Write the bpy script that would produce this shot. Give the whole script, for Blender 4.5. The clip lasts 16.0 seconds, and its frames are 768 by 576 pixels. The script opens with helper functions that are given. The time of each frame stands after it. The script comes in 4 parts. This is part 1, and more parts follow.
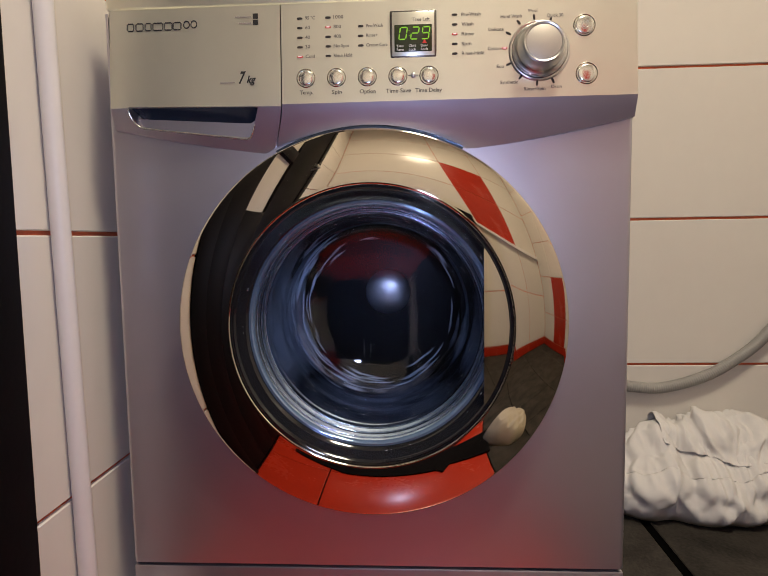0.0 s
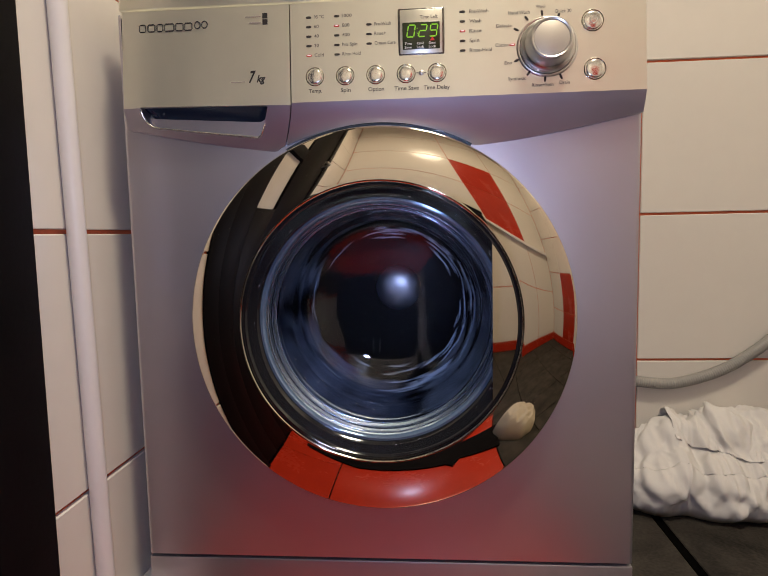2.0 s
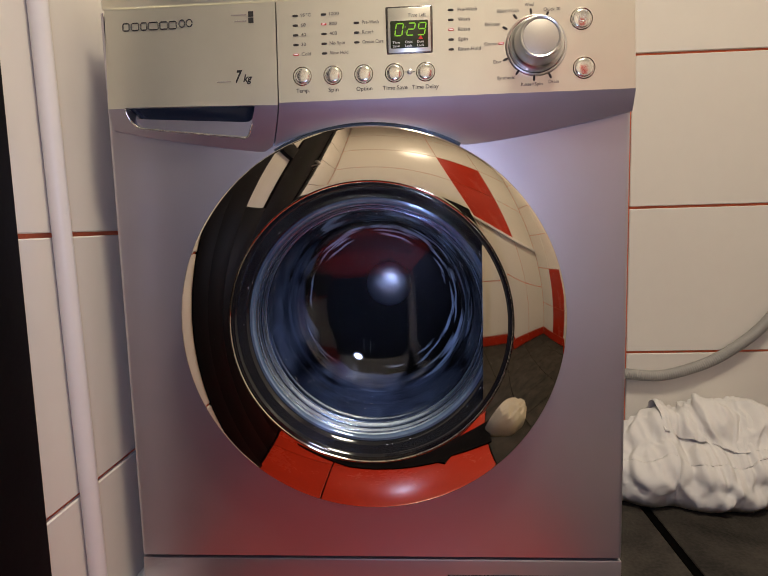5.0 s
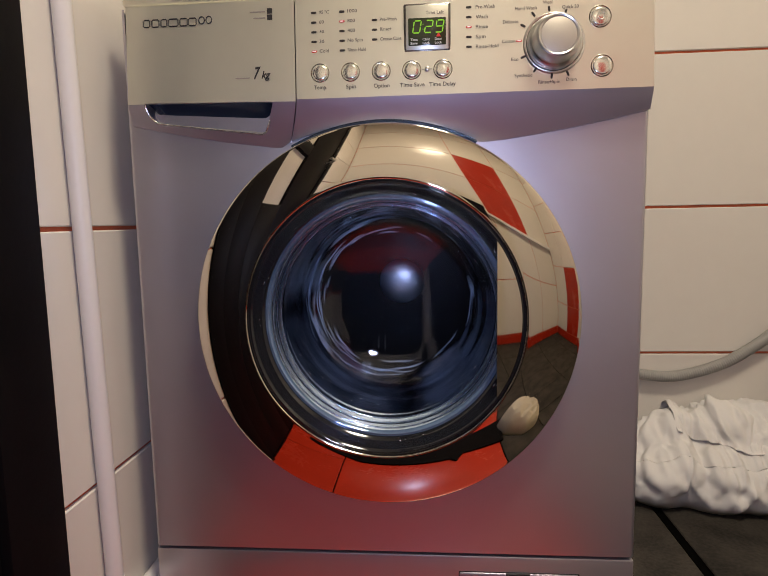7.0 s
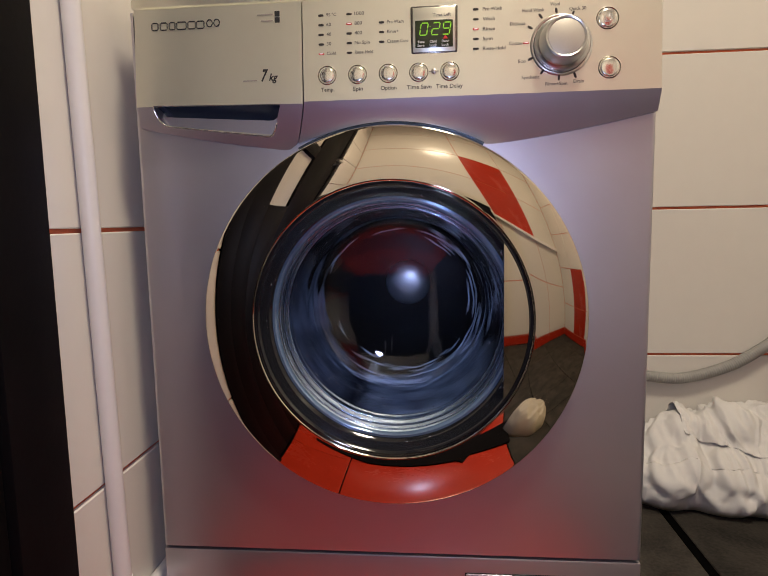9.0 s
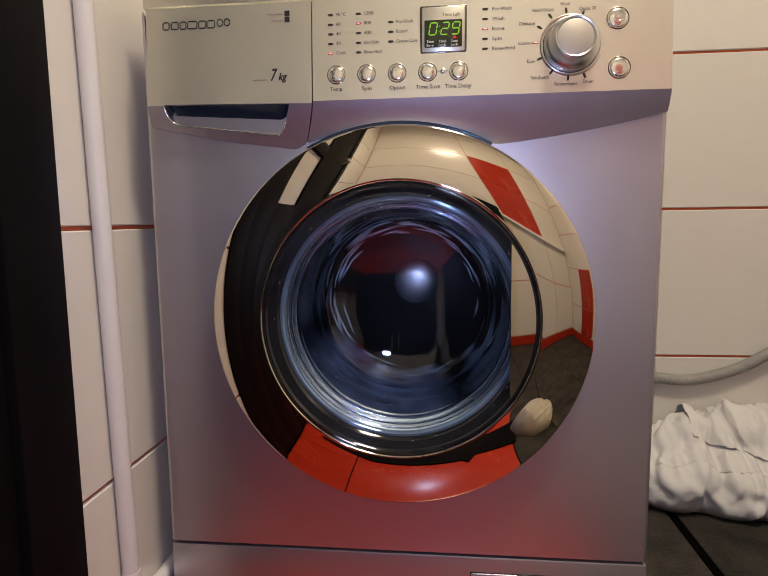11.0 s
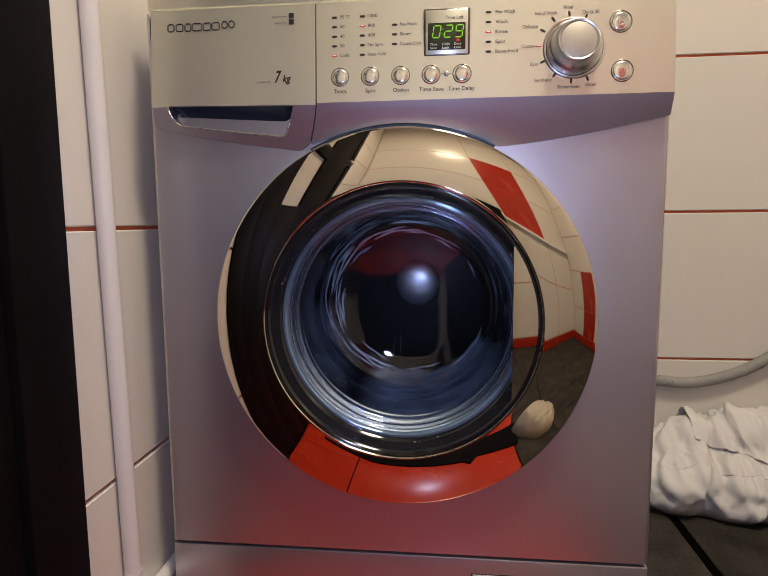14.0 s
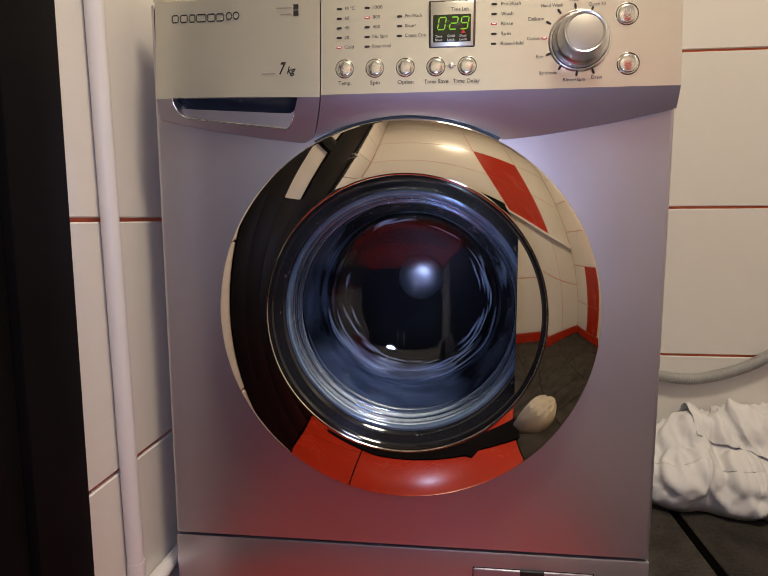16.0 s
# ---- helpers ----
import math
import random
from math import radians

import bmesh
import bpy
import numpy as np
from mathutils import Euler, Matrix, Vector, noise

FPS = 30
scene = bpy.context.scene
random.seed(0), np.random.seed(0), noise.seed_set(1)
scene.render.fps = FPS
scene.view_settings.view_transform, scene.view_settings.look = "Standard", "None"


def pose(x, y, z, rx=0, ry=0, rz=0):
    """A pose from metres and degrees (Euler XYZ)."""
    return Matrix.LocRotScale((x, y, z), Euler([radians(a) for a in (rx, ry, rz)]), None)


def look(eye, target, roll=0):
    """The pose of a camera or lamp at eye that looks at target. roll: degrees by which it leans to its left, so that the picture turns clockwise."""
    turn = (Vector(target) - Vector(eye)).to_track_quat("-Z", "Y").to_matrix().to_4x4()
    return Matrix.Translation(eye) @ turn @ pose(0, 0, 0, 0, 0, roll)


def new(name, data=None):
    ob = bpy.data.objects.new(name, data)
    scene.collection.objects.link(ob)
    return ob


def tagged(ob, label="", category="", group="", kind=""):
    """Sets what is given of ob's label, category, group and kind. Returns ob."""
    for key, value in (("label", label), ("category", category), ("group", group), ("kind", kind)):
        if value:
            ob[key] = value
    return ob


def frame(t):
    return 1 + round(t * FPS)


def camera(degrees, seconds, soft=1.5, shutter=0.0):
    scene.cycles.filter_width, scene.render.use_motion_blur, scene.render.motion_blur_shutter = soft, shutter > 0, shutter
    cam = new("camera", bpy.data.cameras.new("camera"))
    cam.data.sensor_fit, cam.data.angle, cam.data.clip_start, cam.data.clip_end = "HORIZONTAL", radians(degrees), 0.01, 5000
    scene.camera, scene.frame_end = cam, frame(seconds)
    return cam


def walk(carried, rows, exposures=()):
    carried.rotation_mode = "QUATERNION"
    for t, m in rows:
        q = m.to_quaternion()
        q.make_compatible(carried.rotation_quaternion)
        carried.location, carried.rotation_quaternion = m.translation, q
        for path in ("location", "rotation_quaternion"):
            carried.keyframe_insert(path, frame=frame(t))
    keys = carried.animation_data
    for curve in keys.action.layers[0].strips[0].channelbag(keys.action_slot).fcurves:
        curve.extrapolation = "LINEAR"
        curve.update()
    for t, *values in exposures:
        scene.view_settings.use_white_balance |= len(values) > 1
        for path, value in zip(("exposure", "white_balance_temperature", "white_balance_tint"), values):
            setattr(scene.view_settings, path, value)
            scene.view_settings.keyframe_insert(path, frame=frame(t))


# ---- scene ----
cam = camera(68.0, 16.0, soft=0.7, shutter=0.2)
PATH = [
    (0, (0.054, -0.673, 0.545), (-0.055, 1.316, 0.372), -0.9),
    (0.5, (0.056, -0.677, 0.544), (-0.071, 1.31, 0.356), -1.0),
    (1, (0.056, -0.677, 0.545), (-0.076, 1.309, 0.346), -1.1),
    (1.5, (0.057, -0.677, 0.545), (-0.087, 1.308, 0.344), -1.5),
    (2, (0.058, -0.679, 0.546), (-0.094, 1.307, 0.359), -1.2),
    (2.5, (0.056, -0.68, 0.545), (-0.102, 1.305, 0.365), -1.1),
    (3, (0.056, -0.679, 0.546), (-0.083, 1.308, 0.362), -0.9),
    (3.5, (0.058, -0.677, 0.552), (-0.069, 1.308, 0.343), -0.9),
    (4, (0.06, -0.674, 0.56), (-0.047, 1.31, 0.331), -1.6),
    (6.5, (0.056, -0.68, 0.56), (-0.097, 1.302, 0.335), -1.2),
    (7, (0.054, -0.68, 0.558), (-0.103, 1.301, 0.326), -1.1),
    (7.5, (0.055, -0.68, 0.56), (-0.107, 1.3, 0.328), -1.2),
    (8, (0.055, -0.681, 0.56), (-0.114, 1.299, 0.33), -1.4),
    (8.5, (0.054, -0.682, 0.561), (-0.124, 1.297, 0.33), -1.3),
    (9, (0.053, -0.681, 0.56), (-0.124, 1.298, 0.329), -1.1),
    (11.5, (0.055, -0.684, 0.561), (-0.155, 1.29, 0.325), -0.7),
    (12, (0.054, -0.685, 0.561), (-0.151, 1.291, 0.329), -0.8),
    (12.5, (0.056, -0.684, 0.563), (-0.147, 1.292, 0.331), -0.9),
    (13, (0.054, -0.686, 0.562), (-0.153, 1.291, 0.335), -0.8),
    (13.5, (0.054, -0.685, 0.562), (-0.153, 1.291, 0.33), -0.6),
    (14, (0.054, -0.685, 0.561), (-0.159, 1.29, 0.331), -0.5),
    (14.5, (0.053, -0.686, 0.561), (-0.164, 1.289, 0.331), -0.5),
    (15, (0.051, -0.686, 0.56), (-0.168, 1.287, 0.323), -0.6),
    (15.5, (0.054, -0.686, 0.559), (-0.17, 1.287, 0.324), -0.4),
    (16, (0.052, -0.685, 0.557), (-0.167, 1.288, 0.314), -0.2),
]
walk(cam, [(t, look(eye, target, roll)) for t, eye, target, roll in PATH])

# ---- light ----
world = bpy.data.worlds.new("sky")
scene.world = world
world.use_nodes = True
_wn = world.node_tree
_sky = _wn.nodes.new("ShaderNodeTexSky")
_sky.sky_type = "NISHITA"
_sky.sun_disc = False
_sky.sun_elevation = radians(24)
_sky.sun_rotation = radians(40)
_wn.links.new(_sky.outputs[0], _wn.nodes["Background"].inputs[0])
_wn.nodes["Background"].inputs[1].default_value = 0.08

LAMP = (0.400, -0.56, 2.130)
_ld = bpy.data.lights.new("ceiling_bulb", "AREA")
_ld.shape, _ld.size, _ld.energy, _ld.color = "DISK", 0.36, 26.0, (1.0, 0.885, 0.71)
_lamp = new("ceiling_bulb", _ld)
_lamp.matrix_basis = pose(LAMP[0], LAMP[1], LAMP[2] - 0.012)
_lamp["kind"] = "structure"
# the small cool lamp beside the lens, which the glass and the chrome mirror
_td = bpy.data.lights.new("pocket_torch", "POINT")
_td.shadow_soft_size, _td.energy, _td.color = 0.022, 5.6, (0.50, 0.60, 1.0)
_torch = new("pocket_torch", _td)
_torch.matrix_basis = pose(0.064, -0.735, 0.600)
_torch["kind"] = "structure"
scene.view_settings.exposure = 0.0

# ---- materials ----


def material(name, colour, rough=0.5, metal=0.0, vary=0.0, scale=8.0, bump=0.0, bump_scale=200.0, rough_vary=0.0,
             spec=0.5, per_piece=0.0, emit=None, strength=0.0, transmission=0.0, ior=1.5, coat=0.0):
    """A procedural surface: colour varied at two scales, roughness variation and fine relief."""
    m = bpy.data.materials.new(name)
    m.use_nodes = True
    nt = m.node_tree
    b = nt.nodes["Principled BSDF"]
    b.inputs["Base Color"].default_value = (*colour, 1)
    b.inputs["Roughness"].default_value = rough
    b.inputs["Metallic"].default_value = metal
    b.inputs["Specular IOR Level"].default_value = spec
    b.inputs["IOR"].default_value = ior
    b.inputs["Transmission Weight"].default_value = transmission
    b.inputs["Coat Weight"].default_value = coat
    b.inputs["Coat Roughness"].default_value = 0.05
    if emit:
        b.inputs["Emission Color"].default_value = (*emit, 1)
        b.inputs["Emission Strength"].default_value = strength
    co = nt.nodes.new("ShaderNodeTexCoord")
    if vary or per_piece:
        big = nt.nodes.new("ShaderNodeTexNoise")
        big.inputs["Scale"].default_value = scale
        big.inputs["Detail"].default_value = 6
        small = nt.nodes.new("ShaderNodeTexNoise")
        small.inputs["Scale"].default_value = scale * 14
        small.inputs["Detail"].default_value = 4
        for n in (big, small):
            nt.links.new(co.outputs["Object"], n.inputs["Vector"])
        add = nt.nodes.new("ShaderNodeMath")
        add.operation = "MULTIPLY_ADD"
        add.inputs[1].default_value = 0.5
        nt.links.new(small.outputs[0], add.inputs[0])
        nt.links.new(big.outputs[0], add.inputs[2])
        ramp = nt.nodes.new("ShaderNodeMapRange")
        ramp.inputs["From Min"].default_value = 0.45
        ramp.inputs["From Max"].default_value = 1.05
        ramp.inputs["To Min"].default_value = 1 - vary
        ramp.inputs["To Max"].default_value = 1 + vary
        nt.links.new(add.outputs[0], ramp.inputs["Value"])
        last = ramp.outputs[0]
        if per_piece:
            info = nt.nodes.new("ShaderNodeObjectInfo")
            piece = nt.nodes.new("ShaderNodeMapRange")
            piece.inputs["To Min"].default_value = 1 - per_piece
            piece.inputs["To Max"].default_value = 1 + per_piece
            nt.links.new(info.outputs["Random"], piece.inputs["Value"])
            mul = nt.nodes.new("ShaderNodeMath")
            mul.operation = "MULTIPLY"
            nt.links.new(last, mul.inputs[0])
            nt.links.new(piece.outputs[0], mul.inputs[1])
            last = mul.outputs[0]
        mix = nt.nodes.new("ShaderNodeVectorMath")
        mix.operation = "SCALE"
        mix.inputs[0].default_value = colour
        nt.links.new(last, mix.inputs["Scale"])
        nt.links.new(mix.outputs[0], b.inputs["Base Color"])
        if rough_vary:
            rr = nt.nodes.new("ShaderNodeMapRange")
            rr.inputs["From Min"].default_value = 0.45
            rr.inputs["From Max"].default_value = 1.05
            rr.inputs["To Min"].default_value = max(0.0, rough - rough_vary)
            rr.inputs["To Max"].default_value = rough + rough_vary
            nt.links.new(add.outputs[0], rr.inputs["Value"])
            nt.links.new(rr.outputs[0], b.inputs["Roughness"])
    if bump:
        fine = nt.nodes.new("ShaderNodeTexNoise")
        fine.inputs["Scale"].default_value = bump_scale
        fine.inputs["Detail"].default_value = 5
        nt.links.new(co.outputs["Object"], fine.inputs["Vector"])
        bp = nt.nodes.new("ShaderNodeBump")
        bp.inputs["Strength"].default_value = bump
        bp.inputs["Distance"].default_value = 0.002
        nt.links.new(fine.outputs[0], bp.inputs["Height"])
        nt.links.new(bp.outputs[0], b.inputs["Normal"])
    return m


SILVER = material("silver_painted_steel", (0.56, 0.535, 0.59), 0.395, 0.93, 0.03, 3, 0.03, 900, 0.04)
PANEL = material("champagne_silver_plastic", (0.80, 0.78, 0.665), 0.33, 0.83, 0.03, 4, 0.03, 1200, 0.04)
CHROME = material("chrome", (0.72, 0.65, 0.55), 0.025, 1.0, 0.015, 6, 0.0, 50, 0.012)
BEZEL = material("dark_satin_bezel", (0.20, 0.19, 0.18), 0.25, 0.9, 0.05, 40)
CAP = material("brushed_button_chrome", (0.88, 0.86, 0.79), 0.17, 0.9, 0.03, 40)
DIALCAP = material("matt_champagne", (0.55, 0.50, 0.42), 0.45, 0.5, 0.03, 30)
SATIN = material("satin_chrome", (0.70, 0.69, 0.66), 0.28, 1.0, 0.03, 20)
BLACK_GLOSS = material("black_gloss_plastic", (0.012, 0.012, 0.014), 0.08, 0, 0.15, 20)
# blue-grey tone that imitates the reflection under the arch
ARCHSHEEN = material("arch_reflection_tone", (0.30, 0.38, 0.50), 0.16, 0.7, 0.1, 20)
BLACK = material("black_plastic", (0.012, 0.012, 0.013), 0.5, 0, 0.2, 30)
# near-black fill: the shade inside seams and gaps is put into its colour
SEAM = material("seam_shadow_gap", (0.01, 0.01, 0.01), 0.8, 0, 0.1, 30)
GLASS = material("door_glass", (0.90, 0.95, 1.0), 0.01, 0, transmission=1.0, ior=1.5)
RUBBER = material("grey_rubber", (0.36, 0.39, 0.44), 0.22, 0, 0.2, 25, 0.1, 300, coat=0.5)
# the blue gleam of the lit glass rim, put into the colour
RIM = material("lit_glass_blue", (0.20, 0.30, 0.46), 0.09, 0.55, 0.25, 45, coat=1.0)
# blue metal that stands for bright glints on the glass
RIDGE = material("blue_glint_metal", (0.32, 0.44, 0.68), 0.13, 0.85, 0.25, 60, coat=1.0)
# chrome ring darkened: the shadow round each button is put into its colour
BUTTONRING = material("shade_dark_ring", (0.40, 0.37, 0.33), 0.12, 1.0, 0.05, 40)
BUTTONINK = material("dark_button_print", (0.05, 0.044, 0.038), 0.5, 0, 0.1, 100)
GRIPFLOOR = material("champagne_moulded_plastic", (0.60, 0.56, 0.46), 0.38, 0.1, 0.04, 20)
HEAP = material("beige_cotton", (0.44, 0.385, 0.29), 0.9, 0, 0.06, 10, 0.1, 700, spec=0.2)
# the recess's dark blue reflection, put into the base colour
GRIPBACK = material("dark_blue_recess_reflection", (0.035, 0.055, 0.095), 0.16, 0.55, 0.1, 30)
# black of the sheet that darkens the floor's reflection in the door
MIRRORDARK = material("mirrored_dark", (0.006, 0.005, 0.005), 0.95, 0, 0.3, 60, 0.5, 500, spec=0.05)
# near-black base: the dark of the drum's inside is put into the colour
STEEL = material("darkened_drum_steel", (0.020, 0.020, 0.022), 0.38, 1.0, 0.1, 20)
HUB = material("polished_hub_steel", (0.62, 0.62, 0.70), 0.32, 1.0, 0.1, 20)
INK = material("black_print", (0.02, 0.018, 0.016), 0.5, 0, 0.1, 100)
GREYINK = material("grey_print", (0.15, 0.135, 0.115), 0.5, 0, 0.1, 100)
FAINTINK = material("faint_grey_print", (0.40, 0.36, 0.30), 0.5, 0, 0.1, 100)
WHITEINK = material("white_print", (0.75, 0.75, 0.70), 0.5, 0, 0.05, 100)
SCREEN = material("dark_green_display", (0.040, 0.048, 0.024), 0.16, 0, 0.2, 60)
DIGIT = material("lit_green_segments", (0.1, 0.3, 0.02), 0.4, emit=(0.42, 0.9, 0.03), strength=0.42)
REDMARK = material("lit_red_symbol", (0.4, 0.02, 0.02), 0.4, emit=(0.8, 0.06, 0.04), strength=0.28)
LEDLIT = material("lit_white_indicator", (0.8, 0.7, 0.7), 0.3, emit=(1.0, 0.80, 0.80), strength=0.75)
LEDRED = material("red_indicator_rim", (0.35, 0.01, 0.01), 0.4, emit=(0.55, 0.01, 0.01), strength=0.45)
LEDOFF = material("unlit_indicator", (0.030, 0.024, 0.019), 0.5, 0, 0.2, 200)
TILE = material("cream_glazed_tile", (0.70, 0.655, 0.585), 0.22, 0, 0.025, 2.2, 0.03, 60, 0.05, per_piece=0.02)
REDTILE = material("red_glazed_tile", (0.40, 0.024, 0.008), 0.25, 0, 0.12, 6, 0.04, 80, 0.06, per_piece=0.05)
GROUT = material("orange_grout", (0.72, 0.16, 0.065), 0.8, 0, 0.15, 30, 0.2, 300)
PAINT = material("white_ceiling_paint", (0.78, 0.75, 0.69), 0.7, 0, 0.03, 3, 0.1, 200)
FLOORT = material("dark_slate_floor_tile", (0.036, 0.031, 0.0255), 0.75, 0, 0.9, 12, 0.5, 160, 0.1, spec=0.12, per_piece=0.12)
FGROUT = material("black_floor_grout", (0.002, 0.0018, 0.0016), 1.0, 0, 0.2, 40, 0.2, 300, spec=0.02)
WENGE = material("black_stained_wood", (0.005, 0.004, 0.004), 0.6, 0, 0.3, 12, 0.08, 150, spec=0.08)
FROST = material("frosted_glass", (0.46, 0.42, 0.35), 0.35, 0, 0.05, 10)
PIPE = material("white_plastic_pipe", (0.70, 0.665, 0.64), 0.38, 0, 0.03, 10, 0.05, 90, 0.06)
HOSE = material("grey_ribbed_hose", (0.27, 0.258, 0.235), 0.5, 0, 0.12, 20, 0.05, 200)
CLOTH = material("white_cotton", (0.645, 0.62, 0.59), 0.9, 0, 0.04, 8, 0.06, 900, spec=0.2)
WET_NAVY = material("wet_navy_cloth", (0.20, 0.24, 0.33), 0.15, 0, 0.4, 25, 0.3, 120, 0.1)
WET_BLACK = material("wet_black_cloth", (0.12, 0.14, 0.18), 0.2, 0, 0.4, 25, 0.3, 120, 0.1)
WET_BLUE = material("wet_blue_grey_cloth", (0.36, 0.43, 0.54), 0.13, 0, 0.4, 25, 0.3, 120, 0.1)
# pale blue base: the brightness of glinting water is put into the colour
WATER = material("water_glint_tone", (0.66, 0.77, 0.95), 0.10, 0.3, 0.1, 40, coat=1.0)
# metallic, so that each bead shows as a bright glint
GLINTBEAD = material("mirror_glint_bead", (0.85, 0.91, 1.0), 0.10, 0.8, 0.05, 60, coat=1.0)
OPAL = material("opal_lamp_glass", (0.9, 0.88, 0.82), 0.3, emit=(1.0, 0.86, 0.66), strength=5.0)

# ---- mesh helpers ----


def finish(name, bm, mat, smooth=None):
    me = bpy.data.meshes.new(name)
    if smooth is not None:
        for f in bm.faces:
            f.smooth = True
        for e in bm.edges:
            if len(e.link_faces) == 2 and e.calc_face_angle(0) > radians(smooth):
                e.smooth = False
    bm.to_mesh(me)
    bm.free()
    me.materials.append(mat)
    return me


def part(name, bm, mat, parent, label="", smooth=35, m=None):
    ob = new(name, finish(name, bm, mat, smooth))
    ob.parent = parent
    if m is not None:
        ob.matrix_basis = m
    if label:
        ob["label"] = label
    return ob


def thing(name, label, category, at=(0, 0, 0), kind="", group=""):
    ob = new(name)
    ob.location = at
    ob.empty_display_size = 0.05
    return tagged(ob, label, category, group, kind)


def box(x0, x1, y0, y1, z0, z1, bevel=0.0, segs=2, bm=None):
    out = bm or bmesh.new()
    made = bmesh.ops.create_cube(out, size=1.0)["verts"]
    for v in made:
        v.co = Vector(((x0 + x1) / 2 + v.co.x * (x1 - x0), (y0 + y1) / 2 + v.co.y * (y1 - y0), (z0 + z1) / 2 + v.co.z * (z1 - z0)))
    if bevel:
        es = list({e for v in made for e in v.link_edges})
        bmesh.ops.bevel(out, geom=es, offset=bevel, segments=segs, affect="EDGES", profile=0.5)
    return out


def lathe(profile, n=96, cx=0.0, cz=0.0, bm=None, closed=False):
    """Turns (radius, y) pairs round an axis along y through (cx, cz)."""
    out = bm or bmesh.new()
    rings = []
    for r, y in profile:
        if r < 1e-6:
            rings.append([out.verts.new((cx, y, cz))])
        else:
            rings.append([out.verts.new((cx + r * math.cos(2 * math.pi * k / n), y, cz + r * math.sin(2 * math.pi * k / n))) for k in range(n)])
    pairs = list(zip(rings, rings[1:]))
    if closed:
        pairs.append((rings[-1], rings[0]))
    for a, b in pairs:
        for k in range(n):
            j = (k + 1) % n
            if len(a) == 1 and len(b) == 1:
                continue
            if len(a) == 1:
                out.faces.new((a[0], b[k], b[j]))
            elif len(b) == 1:
                out.faces.new((a[k], b[0], a[j]))
            else:
                out.faces.new((a[k], b[k], b[j], a[j]))
    bmesh.ops.recalc_face_normals(out, faces=out.faces)
    return out


def tube(points, radius, n=16, ribs=0.0, pitch=0.006):
    """A pipe along points; ribs gives the depth of a corrugation."""
    pts = [Vector(p) for p in points]
    out = bmesh.new()
    rings, run = [], 0.0
    for i, p in enumerate(pts):
        d = (pts[min(i + 1, len(pts) - 1)] - pts[max(i - 1, 0)]).normalized()
        side = d.cross(Vector((0.03, 0.05, 1))) if abs(d.z) < 0.95 else d.cross(Vector((1, 0, 0)))
        side.normalize()
        up = side.cross(d)
        if i:
            run += (p - pts[i - 1]).length
        r = radius + (ribs * math.sin(2 * math.pi * run / pitch) if ribs else 0)
        rings.append([out.verts.new(p + r * (math.cos(2 * math.pi * k / n) * side + math.sin(2 * math.pi * k / n) * up)) for k in range(n)])
    for a, b in zip(rings, rings[1:]):
        for k in range(n):
            out.faces.new((a[k], a[(k + 1) % n], b[(k + 1) % n], b[k]))
    out.faces.new(rings[0][::-1])
    out.faces.new(rings[-1])
    bmesh.ops.recalc_face_normals(out, faces=out.faces)
    return out


def spline(points, steps):
    """A smooth curve through the points."""
    pts = [Vector(p) for p in points]
    pts = [2 * pts[0] - pts[1]] + pts + [2 * pts[-1] - pts[-2]]
    out = []
    for i in range(1, len(pts) - 2):
        a, b, c, d = pts[i - 1:i + 3]
        for s in range(steps):
            u = s / steps
            out.append(0.5 * (2 * b + (c - a) * u + (2 * a - 5 * b + 4 * c - d) * u * u + (3 * b - a - 3 * c + d) * u ** 3))
    out.append(pts[-2])
    return out


_words = {}


def word_mesh(text, width, height, mat, shear=0.0, bold=0.010):
    """Lettering in Blender's own font, fitted to a width and a height, facing -y, centred."""
    key = (text, round(width, 5), round(height, 5), mat.name)
    if key in _words:
        return _words[key]
    cu = bpy.data.curves.new("lettering", "FONT")
    cu.body, cu.size, cu.resolution_u, cu.shear, cu.offset = text, 1.0, 3, shear, bold
    ob = bpy.data.objects.new("lettering", cu)
    scene.collection.objects.link(ob)
    bpy.context.view_layer.update()
    me = bpy.data.meshes.new_from_object(ob.evaluated_get(bpy.context.evaluated_depsgraph_get()))
    bpy.data.objects.remove(ob)
    xs = [v.co.x for v in me.vertices]
    x0, x1 = min(xs), max(xs)
    cap = 0.70
    for v in me.vertices:
        v.co = Vector(((v.co.x - (x0 + x1) / 2) / (x1 - x0) * width, 0, (v.co.y - cap / 2) / cap * height))
    me.materials.clear()
    me.materials.append(mat)
    _words[key] = me
    return me


# ---- the room ----
WEST, EAST, NORTH, SOUTH, TOP = -0.34, 1.30, 0.55, -1.65, 2.40


def wall_piece(name, *boxes):
    bm = bmesh.new()
    for b in boxes:
        box(*b, bm=bm)
    ob = new(name, finish(name, bm, GROUT))
    return tagged(ob, "wall covered in cream glazed tiles with orange joints", "wall", kind="structure")


JOINT = 0.005
wall_north = wall_piece("wall_north", (WEST - 0.1, EAST + 0.1, NORTH + 0.007, NORTH + 0.12, 0, TOP))
wall_west = wall_piece("wall_west", (WEST - 0.12, WEST - 0.007, -0.19, NORTH + 0.007, 0, TOP), (WEST - 0.12, WEST - 0.007, SOUTH, -1.02, 0, TOP),
                       (WEST - 0.12, WEST - 0.007, -1.02, -0.19, 2.02, TOP))
wall_east = wall_piece("wall_east", (EAST + 0.007, EAST + 0.12, SOUTH, NORTH + 0.007, 0, TOP))
